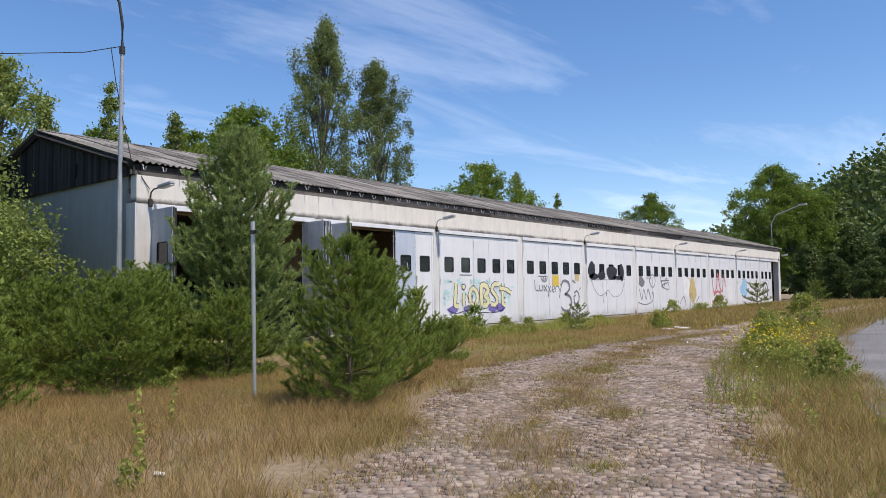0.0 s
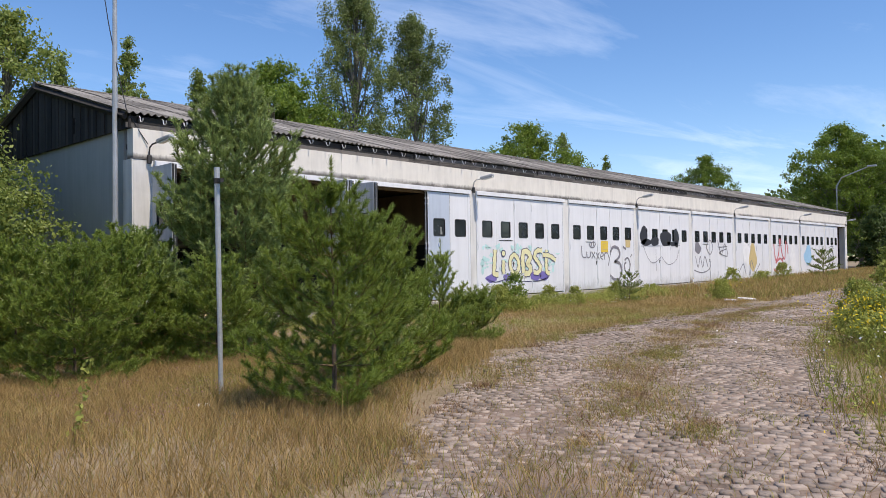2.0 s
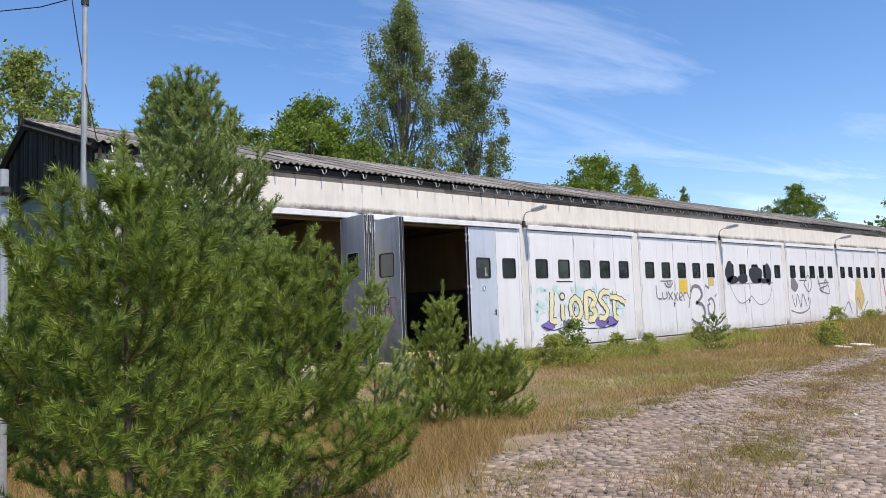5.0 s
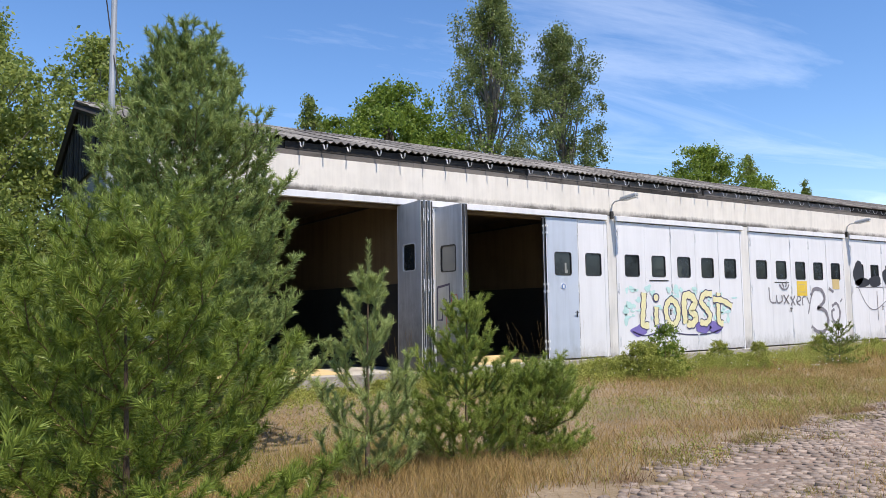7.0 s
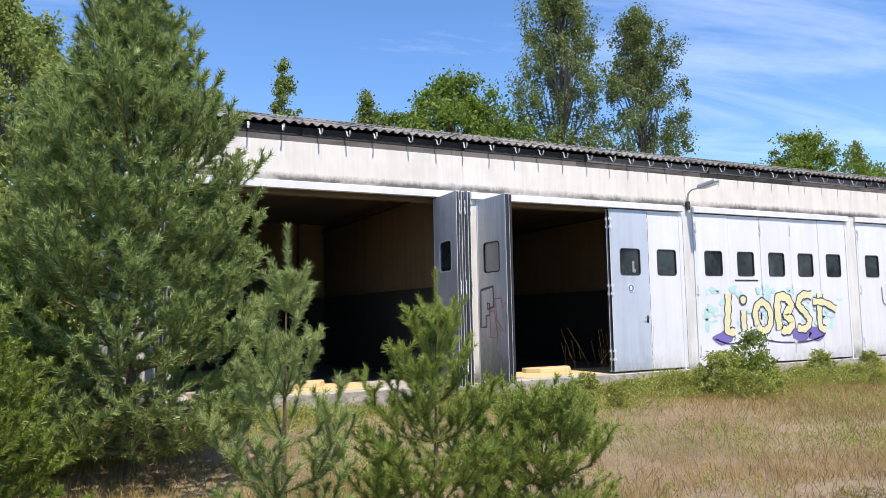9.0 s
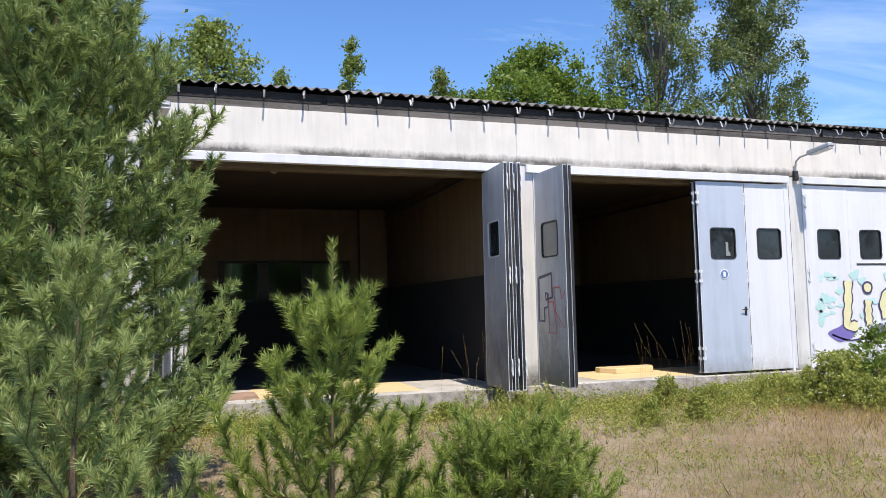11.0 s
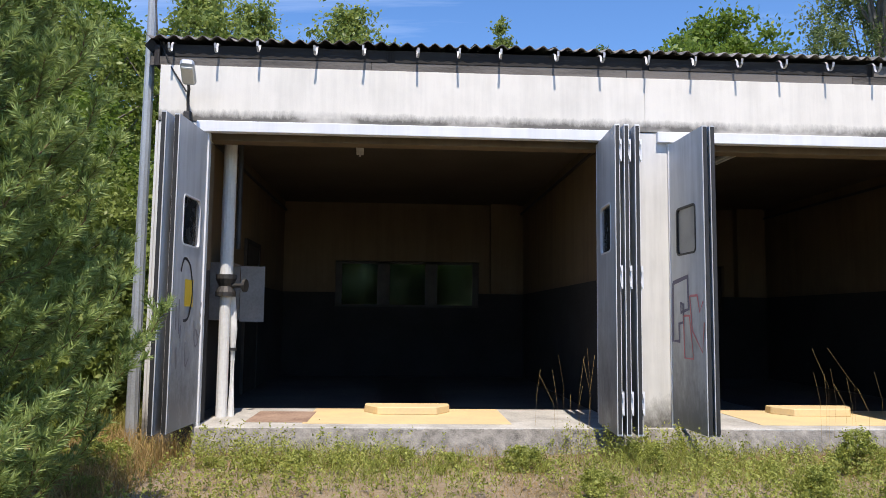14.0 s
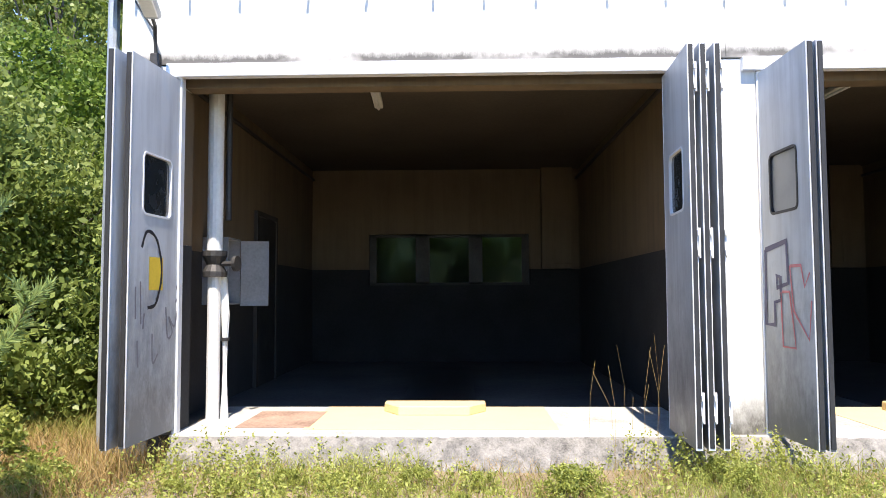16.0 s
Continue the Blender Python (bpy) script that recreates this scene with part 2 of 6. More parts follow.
def ground_mat():
    m, n, l, p = nodes_of("dry_meadow_soil")
    pos = place_of(n)
    a, b = noise_node(n, l, pos, 0.35, 6, 0.6), noise_node(n, l, pos, 14, 4, 0.7)
    c = noise_node(n, l, pos, 1.7, 5, 0.6)
    f = math_node(n, l, "ADD", math_node(n, l, "MULTIPLY", a, 0.4), math_node(n, l, "ADD", math_node(n, l, "MULTIPLY", b, 0.3), math_node(n, l, "MULTIPLY", c, 0.3)))
    l.new(ramp_node(n, l, f, [(0.36, (0.10, 0.09, 0.04)), (0.46, (0.20, 0.15, 0.085)), (0.56, (0.285, 0.225, 0.15)), (0.68, (0.38, 0.32, 0.25))]), p.inputs["Base Color"])
    p.inputs["Roughness"].default_value = 0.97
    bump(n, l, p, b, 0.8, 0.03)
    return m


M_GROUND = ground_mat()

# ---- mesh helpers ----
rng = np.random.default_rng(7)


def np_mesh(name, verts, faces, material):
    """A mesh from vertex and face arrays; all faces have one number of corners."""
    me = bpy.data.meshes.new(name)
    verts, faces = np.asarray(verts, dtype=np.float32), np.asarray(faces, dtype=np.int32)
    k = faces.shape[1]
    me.vertices.add(len(verts))
    me.vertices.foreach_set("co", verts.ravel())
    me.loops.add(faces.size)
    me.loops.foreach_set("vertex_index", faces.ravel())
    me.polygons.add(len(faces))
    me.polygons.foreach_set("loop_start", np.arange(0, faces.size, k, dtype=np.int32))
    me.update(calc_edges=True)
    me.materials.append(material)
    return me


def bm_mesh(name, bm, material, smooth=False):
    me = bpy.data.meshes.new(name)
    bmesh.ops.recalc_face_normals(bm, faces=bm.faces)
    if smooth:
        for f in bm.faces:
            f.smooth = True
    bm.to_mesh(me)
    bm.free()
    me.materials.append(material)
    return me


def boxes(*spans, bevel=0.0):
    """A bmesh of boxes, each (x0, x1, y0, y1, z0, z1)."""
    bm = bmesh.new()
    for x0, x1, y0, y1, z0, z1 in spans:
        bmesh.ops.create_cube(bm, size=1, matrix=Matrix.Translation(((x0 + x1) / 2, (y0 + y1) / 2, (z0 + z1) / 2)) @ Matrix.Diagonal((x1 - x0, y1 - y0, z1 - z0, 1)))
    if bevel:
        bmesh.ops.bevel(bm, geom=bm.edges[:], offset=bevel, segments=1, affect="EDGES")
    return bm


def tube(bm, points, radii, sides=8):
    """A closed tube along points."""
    rings = []
    for i, (p, r) in enumerate(zip(points, radii)):
        p = Vector(p)
        a = Vector(points[max(i - 1, 0)])
        b = Vector(points[min(i + 1, len(points) - 1)])
        q = (b - a).to_track_quat("Z", "Y")
        rings.append([bm.verts.new(p + q @ Vector((r * math.cos(2 * math.pi * k / sides), r * math.sin(2 * math.pi * k / sides), 0))) for k in range(sides)])
    for lo, hi in zip(rings, rings[1:]):
        for k in range(sides):
            bm.faces.new((lo[k], lo[(k + 1) % sides], hi[(k + 1) % sides], hi[k]))
    bm.faces.new(rings[0][::-1])
    bm.faces.new(rings[-1])
    return bm


def part(name, bm, material, parent, label=""):
    me = bm_mesh(name, bm, material) if isinstance(bm, bmesh.types.BMesh) else bm
    ob = new(name, me)
    ob.parent = parent
    return tagged(ob, label)


def thing(name, label, category, group="", kind="", at=None):
    ob = new(name)
    ob.empty_display_size = 0.2
    if at is not None:
        ob.matrix_basis = at if isinstance(at, Matrix) else Matrix.Translation(at)
    return tagged(ob, label, category, group, kind)


def setting(name, bm, material, label, category="structure"):
    me = bm_mesh(name, bm, material) if isinstance(bm, bmesh.types.BMesh) else bm
    return tagged(new(name, me), label, category, kind="structure")


def smooth_step(a, b, v):
    t = np.clip((np.asarray(v, dtype=float) - a) / (b - a), 0, 1)
    return t * t * (3 - 2 * t)


def ground_z(x, y):
    """The ground falls a little towards the garages and rises slowly into the distance."""
    x, y = np.asarray(x, dtype=float), np.asarray(y, dtype=float)
    dip = -0.2 * smooth_step(-7.0, -12.5, x)
    rise = 0.35 * smooth_step(25.0, 75.0, y)
    bumps = 0.03 * np.sin(x * 1.3 + 0.7 * y) * np.sin(y * 0.9 - 0.4 * x) + 0.015 * np.sin(3.1 * x + 1.7) * np.sin(2.7 * y)
    near = 1 - 0.8 * smooth_step(-17.5, -18.3, x)
    return dip + rise + bumps * near


def gz(x, y):
    return float(ground_z(x, y))


# ---- ground, road and yard ----
ROAD = [(1.5, -6.0, 2.2), (-0.6, 0.0, 2.2), (-1.8, 3.0, 2.1), (-3.1, 5.5, 2.0), (-4.4, 8.0, 2.1), (-5.8, 11.0, 2.5), (-7.0, 14.5, 2.5), (-7.8, 18.0, 2.2), (-8.5, 24.0, 1.9), (-9.2, 34.0, 1.3), (-9.6, 45.0, 1.2), (-9.4, 60.0, 1.2), (-9.0, 75.0, 1.2)]


def road_at(y):
    """The road's middle and half width at y."""
    ys = [r[1] for r in ROAD]
    return np.interp(y, ys, [r[0] for r in ROAD]), np.interp(y, ys, [r[2] for r in ROAD])


def axis(lo, fine_lo, fine_hi, hi, step, coarse):
    left = fine_lo - np.geomspace(step, fine_lo - lo, coarse)[::-1]
    right = fine_hi + np.geomspace(step, hi - fine_hi, coarse)
    return np.concatenate([left, np.arange(fine_lo, fine_hi + step / 2, step), right])


gx, gy = axis(-1500, -18.5, 6, 1500, 0.25, 26), axis(-1500, -4, 60, 2500, 0.4, 26)
GX, GY = np.meshgrid(gx, gy, indexing="ij")
GZ = ground_z(GX, GY)
idx = np.arange(GX.size).reshape(GX.shape)
quads = np.stack([idx[:-1, :-1], idx[1:, :-1], idx[1:, 1:], idx[:-1, 1:]], -1).reshape(-1, 4)
ground_me = np_mesh("ground", np.stack([GX, GY, GZ], -1).reshape(-1, 3), quads, M_GROUND)
for poly in ground_me.polygons:
    poly.use_smooth = True
tagged(new("ground", ground_me), "dry sandy meadow ground with tan grass", "ground", kind="structure")

# bed of the sett road
rows_y = np.arange(-6, 74, 0.5)
bed_v, bed_f = [], []
for i, y in enumerate(rows_y):
    c, h = road_at(y)
    for k in range(9):
        x = c + h * (k / 4 - 1)
        bed_v.append((x, y, gz(x, y) + (0.008 if 0 < k < 8 else -0.03)))
    if i:
        for k in range(8):
            a = (i - 1) * 9 + k
            bed_f.append((a, a + 1, a + 10, a + 9))
road = tagged(new("road", np_mesh("road", bed_v, bed_f, M_BED)), "old sett-paved road with sandy joints", "road", kind="structure")

# asphalt yard beside the road
bm = bmesh.new()
yard = [(-1.6, 9.5), (-3.1, 15.5), (-4.6, 23.0), (-5.6, 34.0), (-5.6, 48.0), (20, 48.0), (20, 4.0), (0.5, 4.0)]
rim = [bm.verts.new((x, y, gz(x, y) + 0.05)) for x, y in yard]
bm.faces.new(rim)
ret = bmesh.ops.extrude_face_region(bm, geom=bm.faces[:])
for v in ret["geom"]:
    if isinstance(v, bmesh.types.BMVert):
        v.co.z -= 0.3
setting("pavement", bm, M_ASPHALT, "cracked grey asphalt yard beside the road", "pavement")

# ---- the garage building ----
FX = -18.5
PITCH, FIRST, BAYS = 6.03, 10.5, 10
BACK = -26.9
FLOOR_Z, CEIL_Z = 0.07, 4.2
END_Y = FIRST + PITCH * BAYS + 0.3
pillar_y = [FIRST + PITCH * k for k in range(BAYS + 1)]
EAVE_X, EAVE_Z, RIDGE_X, RIDGE_Z = FX - 0.06, 5.03, -24.2, 6.62

setting("floor", boxes((BACK, FX, 10.25, END_Y, -0.3, FLOOR_Z)), M_FLOOR_SHADED, "dusty dark concrete garage floor", "floor")
setting("sill", boxes((FX - 1.9, FX + 0.06, 10.8, END_Y - 0.3, -0.35, FLOOR_Z + 0.012), bevel=0.01), M_SLAB, "pale weathered concrete door sill", "sill")
setting("ceiling", boxes((BACK, FX - 0.3, 10.25, END_Y, CEIL_Z, CEIL_Z + 0.12)), M_CEIL_SHADED, "beige boarded garage ceiling, darkened for the shade inside", "ceiling")

# broken concrete edge that slopes from the sill to the ground
ax, ay = np.meshgrid(np.linspace(0, 1, 9), np.arange(10.85, END_Y - 0.3, 0.05), indexing="ij")
chip = 0.5 + 0.5 * np.sin(ay * 9.1 + 2 * np.sin(ay * 3.7)) * np.sin(ay * 23.0 + ax * 5)
out_x = FX + 0.05 + ax * (0.30 + 0.09 * np.sin(ay * 2.3) + 0.05 * chip)
low_z = ground_z(out_x, ay) - 0.03
apron_z = low_z + (FLOOR_Z + 0.0 - low_z) * np.clip(1 - ax ** 1.4, 0, 1) + rng.normal(size=ax.shape) * 0.012 * (ax > 0) - 0.03 * chip * (ax > 0)
ai = np.arange(ax.size).reshape(ax.shape)
aq = np.stack([ai[:-1, :-1], ai[1:, :-1], ai[1:, 1:], ai[:-1, 1:]], -1).reshape(-1, 4)
tagged(new("apron", np_mesh("apron", np.stack([out_x, ay, apron_z], -1).reshape(-1, 3), aq, M_RUBBLE)), "crumbled grey concrete edge before the door sill", "apron", kind="structure")

# front beam, cast bay by bay with open joints
beam = thing("beam", "white weathered concrete beam over the doors", "beam", kind="structure")
for k in range(BAYS):
    y0, y1 = pillar_y[k] + (-0.3 if k == 0 else 0.001), pillar_y[k + 1] + (0.3 if k == BAYS - 1 else -0.001)
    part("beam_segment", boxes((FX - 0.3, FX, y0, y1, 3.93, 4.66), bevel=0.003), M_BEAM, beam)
header = thing("door_header", "white painted steel header rail above the folding doors", "header rail", kind="structure")
for k in range(BAYS):
    w0, w1 = (0.2 if k == 0 else 0.15), (0.2 if k == 0 else 0.15)
    y0, y1 = pillar_y[k] + w0, pillar_y[k + 1] - w1
    part("rail_segment", boxes((FX - 0.05, FX + 0.06, y0, y1, 3.785, 3.926), bevel=0.006), M_STEEL, header)
setting("inner_lintel", boxes((FX - 0.44, FX - 0.2, 10.82, END_Y - 0.32, 3.73, 3.926)), M_CREAM_SHADED, "cream painted lintel behind the header rail", "lintel")
for k, y in enumerate(pillar_y):
    w = 0.3 if k in (0, 1, BAYS) else 0.2
    setting("pillar_%d" % (k + 1), boxes((FX - 0.45, FX - 0.012, y - w, y + w, -0.4, 3.926), bevel=0.012), M_PILLAR, "weathered concrete pillar between garage doors", "pillar")

# gable: rendered wall below, dark boards above
setting("wall_gable", boxes((BACK - 0.3, FX - 0.46, 10.2, 10.5, -0.4, 4.72)), M_GABLE, "grey rendered gable wall", "wall")
setting("corner_pier", boxes((FX - 0.47, FX - 0.014, 10.17, 10.2, -0.4, 3.93)), M_PILLAR, "pale concrete corner pier", "wall")
setting("wall_end", boxes((BACK - 0.3, FX - 0.46, END_Y - 0.3, END_Y, -0.4, 4.72)), M_GABLE, "grey rendered end wall", "wall")
slope = (RIDGE_Z - EAVE_Z) / (EAVE_X - RIDGE_X)


def roof_z(x):
    return RIDGE_Z - slope * abs(x - RIDGE_X)


gable = thing("gable_boards", "dark tarred vertical boards on the gable", "cladding", kind="structure")
vent_x = -21.7
xs = np.arange(BACK - 0.3, FX - 0.02, 0.16)
for x in xs:
    x1 = min(x + 0.152, FX - 0.02)
    lo = 4.66
    spans = [(lo, min(roof_z(x), roof_z(x1)) - 0.09)]
    if abs((x + x1) / 2 - vent_x) < 0.14:
        spans = [(lo, 4.9), (5.32, spans[0][1])]
    for a, b in spans:
        d = 0.012 * (int(x * 100) % 3)
        part("board", boxes((x, x1, 10.13 - d, 10.17, a, b)), M_WOOD_DARK, gable)
setting("gable_back", boxes((BACK - 0.3, FX - 0.1, 10.18, 10.21, 4.72, 5.0), (-26.5, -19.6, 10.18, 10.21, 5.0, 5.25)), M_IRON, "dark battens behind the gable boards", "cladding")
setting("verge_board", tube(tube(bmesh.new(), [(EAVE_X, 10.05, roof_z(EAVE_X) - 0.1), (RIDGE_X, 10.05, RIDGE_Z - 0.1)], [0.09, 0.09], 4), [(RIDGE_X, 10.05, RIDGE_Z - 0.1), (-28.0, 10.05, roof_z(-28.0) - 0.1)], [0.09, 0.09], 4), M_WOOD_DARK, "dark wooden verge board along the gable roof edge", "trim")

# partitions between bays, dado below, cream above
for k in range(BAYS + 1):
    y = pillar_y[k]
    if k == 0:
        a, b = 10.5, 10.52
    elif k == BAYS:
        a, b = END_Y - 0.32, END_Y - 0.3
    else:
        a, b = y - 0.26, y + 0.26
    setting("wall_%d_upper" % (k + 1), boxes((BACK, FX - 0.46, a, b, 2.04, CEIL_Z)), M_CREAM_SHADED, "cream painted upper partition wall", "wall")
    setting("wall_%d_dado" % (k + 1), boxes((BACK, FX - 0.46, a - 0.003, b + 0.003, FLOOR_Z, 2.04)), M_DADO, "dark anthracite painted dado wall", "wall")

# back wall with a three-light window in the first bays
WZ0, WZ1 = 1.70, 2.80
win_y = [(k, pillar_y[k] + 1.25, pillar_y[k] + 4.7) for k in range(BAYS)]
for k, a, b in win_y:
    y0, y1 = (10.2 if k == 0 else pillar_y[k]), (END_Y if k == BAYS - 1 else pillar_y[k + 1])
    setting("wall_back_%d_upper" % (k + 1), boxes((BACK - 0.3, BACK, y0, a, 2.04, WZ1), (BACK - 0.3, BACK, b, y1, 2.04, WZ1), (BACK - 0.3, BACK, y0, y1, WZ1, 4.72)), M_CREAM_SHADED, "cream painted upper back wall", "wall")
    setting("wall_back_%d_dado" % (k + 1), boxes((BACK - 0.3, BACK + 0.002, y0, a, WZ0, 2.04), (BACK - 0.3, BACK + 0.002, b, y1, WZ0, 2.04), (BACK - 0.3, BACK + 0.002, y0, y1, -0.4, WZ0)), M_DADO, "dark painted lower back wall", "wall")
M_CLEAR, n_, l_, p_ = nodes_of("dirty_window_glass")
p_.inputs["Base Color"].default_value = (0.13, 0.18, 0.12, 1)
p_.inputs["Transmission Weight"].default_value = 1.0
p_.inputs["Roughness"].default_value = 0.5
p_.inputs["IOR"].default_value = 1.12
for k, a, b in win_y:
    w = tagged(thing("window_%d" % (k + 1), "grimy three-light back window with bars", "window"), kind="structure")
    step = (b - a) / 3
    for i in range(3):
        c0, c1 = a + i * step + 0.02, a + (i + 1) * step - 0.02
        part("window_frame", boxes((BACK - 0.22, BACK - 0.14, c0 - 0.02, c0 + 0.13, WZ0, WZ1), (BACK - 0.22, BACK - 0.14, c1 - 0.13, c1 + 0.02, WZ0, WZ1), (BACK - 0.22, BACK - 0.14, c0, c1, WZ0, WZ0 + 0.06), (BACK - 0.22, BACK - 0.14, c0, c1, WZ1 - 0.06, WZ1)), M_IRON, w)
        g = part("pane", boxes((BACK - 0.19, BACK - 0.18, c0 + 0.06, c1 - 0.06, WZ0 + 0.06, WZ1 - 0.06)), M_CLEAR, w)
        g.visible_shadow = False
        for j in range(1, 6):
            yb = c0 + (c1 - c0) * j / 6
            part("bar", tube(bmesh.new(), [(BACK - 0.25, yb, WZ0), (BACK - 0.25, yb, WZ1)], [0.012, 0.012], 5), M_IRON, w)

# ---- roof ----
roof = thing("roof", "grey weathered corrugated fibre-cement roof", "roof", kind="structure")
span = math.hypot(EAVE_X - RIDGE_X, RIDGE_Z - EAVE_Z)
ROWS_UP, SHEET_W = 3, 1.062
sheet_len = span / ROWS_UP + 0.12


def corrugated(length, width, waves, thick=0.008):
    """A corrugated sheet: x down the slope, y across."""
    n = waves * 6
    v, f = [], []
    for layer in (0, -thick):
        for x in (0.0, length):
            for i in range(n + 1):
                v.append((x, width * i / n, 0.027 * math.cos(2 * math.pi * i * waves / n) + layer))
    m = n + 1
    for i in range(n):
        f += [(i, i + 1, m + i + 1, m + i), (2 * m + i, 3 * m + i, 3 * m + i + 1, 2 * m + i + 1), (m + i, m + i + 1, 3 * m + i + 1, 3 * m + i), (i, 2 * m + i, 2 * m + i + 1, i + 1)]
    me = np_mesh("roof_sheet", v, f, M_ROOF)
    return me


sheet_me = corrugated(sheet_len, SHEET_W + 0.03, 6)
for poly in sheet_me.polygons:
    poly.use_smooth = False
pitch_deg = math.degrees(math.atan(slope))
count = int((END_Y + 0.2 - 10.0) / SHEET_W) + 1
for i in range(count):
    for r in range(ROWS_UP):
        x_top = RIDGE_X + (EAVE_X - RIDGE_X) * r / ROWS_UP
        ob = new("roof_sheet", sheet_me)
        ob.parent = roof
        lift = 0.012 * (ROWS_UP - r) + rng.uniform(0, 0.006)
        ob.matrix_basis = Matrix.Translation((x_top, 10.0 + i * SHEET_W, roof_z(x_top) + lift)) @ pose(0, 0, 0, 0, pitch_deg + rng.uniform(-0.15, 0.15), rng.uniform(-0.2, 0.2))
back_len = math.hypot(3.9, 3.9 * slope)
for i in range(count):
    ob = new("roof_sheet", sheet_me)
    ob.parent = roof
    ob.matrix_basis = Matrix.Translation((-28.0, 10.0 + i * SHEET_W, roof_z(-28.0) + 0.02)) @ pose(0, 0, 0, 0, -pitch_deg, 0) @ Matrix.Diagonal((back_len / sheet_len, 1, 1, 1))
part("ridge_cap", tube(bmesh.new(), [(RIDGE_X, 10.0, RIDGE_Z + 0.0), (RIDGE_X, END_Y + 0.2, RIDGE_Z + 0.0)], [0.1, 0.1], 8), M_ROOF, roof)

# eaves: fascia boards, dark soffit, and gutter brackets left without their gutter
setting("soffit", boxes((FX - 0.28, FX - 0.08, 10.2, END_Y, 4.662, 4.96)), M_WOOD_DARK, "dark wooden wall plate under the eaves", "trim")
fascia = thing("fascia", "weathered dark wooden fascia boards at the eaves", "fascia", kind="structure")
y = 10.05
while y < END_Y + 0.1:
    ln = min(rng.uniform(2.2, 3.8), END_Y + 0.15 - y)
    part("board", boxes((FX - 0.075, FX - 0.048, y, y + ln - 0.006, 4.665 + rng.uniform(-0.003, 0.006), 4.785)), M_FASCIA, fascia)
    part("board", boxes((FX - 0.078, FX - 0.04, y + 0.3, y + ln + 0.2, 4.79, 4.94 + rng.uniform(-0.01, 0.012))), M_FASCIA, fascia)
    y += max(ln, 0.5)
hook_pts = [(-0.10, 0, 0.055), (0.02, 0, 0.035), (0.06, 0, -0.005), (0.072, 0, -0.06), (0.105, 0, -0.105), (0.155, 0, -0.11), (0.195, 0, -0.075), (0.205, 0, -0.01)]
bm = bmesh.new()
rings = []
for i, (x, _, z) in enumerate(hook_pts):
    (xa, _, za), (xb, _, zb) = hook_pts[max(i - 1, 0)], hook_pts[min(i + 1, len(hook_pts) - 1)]
    d = Vector((xb - xa, 0, zb - za)).normalized()
    nrm = Vector((-d.z, 0, d.x)) * 0.004
    rings.append([bm.verts.new(Vector((x, yy, z)) + s * nrm) for s, yy in ((1, -0.014), (1, 0.014), (-1, 0.014), (-1, -0.014))])
for a, b in zip(rings, rings[1:]):
    for k in range(4):
        bm.faces.new((a[k], a[(k + 1) % 4], b[(k + 1) % 4], b[k]))
bm.faces.new(rings[0][::-1])
bm.faces.new(rings[-1])
hook_me = bm_mesh("gutter_bracket", bm, M_ZINC)
bracket_y = [10.92, 11.46, 12.2, 12.82, 13.5, 14.03, 14.59, 15.31, 15.92, 16.54, 17.17, 17.77, 18.37, 19.01, 19.67, 20.31, 20.85, 21.43, 22.0]
while bracket_y[-1] < END_Y - 0.7:
    bracket_y.append(bracket_y[-1] + 0.62 + rng.uniform(-0.08, 0.08))
for y in [10.35] + bracket_y:
    ob = tagged(new("gutter_bracket", hook_me), "bare zinc gutter bracket hooked under the roof edge", "bracket", "gutter brackets")
    ob.matrix_basis = Matrix.Translation((FX - 0.0, y, 4.915)) @ pose(0, 0, 0, 0, rng.uniform(-8, 8), rng.uniform(-6, 6))

# ---- folding doors ----
LEAF_H, LEAF_W, LEAF_Z = 3.63, 1.1, 0.13


def rounded_plate(w, h, r, t, steps=4):
    """A plate with rounded corners in the y-z plane, centred, its thickness along x."""
    bm = bmesh.new()
    pts = []
    for cy_, cz_, a0 in ((w / 2 - r, h / 2 - r, 0), (-w / 2 + r, h / 2 - r, 90), (-w / 2 + r, -h / 2 + r, 180), (w / 2 - r, -h / 2 + r, 270)):
        for k in range(steps + 1):
            a = radians(a0 + 90 * k / steps)
            pts.append((cy_ + r * math.cos(a), cz_ + r * math.sin(a)))
    lo = [bm.verts.new((-t / 2, a, b)) for a, b in pts]
    hi = [bm.verts.new((t / 2, a, b)) for a, b in pts]
    bm.faces.new(lo[::-1])
    bm.faces.new(hi)
    for k in range(len(pts)):
        j = (k + 1) % len(pts)
        bm.faces.new((lo[k], lo[j], hi[j], hi[k]))
    return bm


def shared(name, bm, material):
    return bm_mesh(name, bm, material)


def leaf_mesh(name, w, h, win, material):
    """A door leaf in the y-z plane with a hole for its window; x is its outer side. win: y0, y1, z0, z1."""
    t = 0.025
    y0, y1, z0, z1 = win
    bm = boxes((-t, t, 0, y0, 0, h), (-t, t, y1, w, 0, h), (-t, t, y0, y1, 0, z0), (-t, t, y0, y1, z1, h))
    bmesh.ops.remove_doubles(bm, verts=bm.verts, dist=0.0005)
    me = bm_mesh(name, bm, material)
    return me


def edge_profile(w, h, material):
    return shared("edge_profile", boxes((-0.029, 0.029, -0.012, 0.0, 0, h), (-0.029, 0.029, w - 0.028, w - 0.016, 0, h)), material)


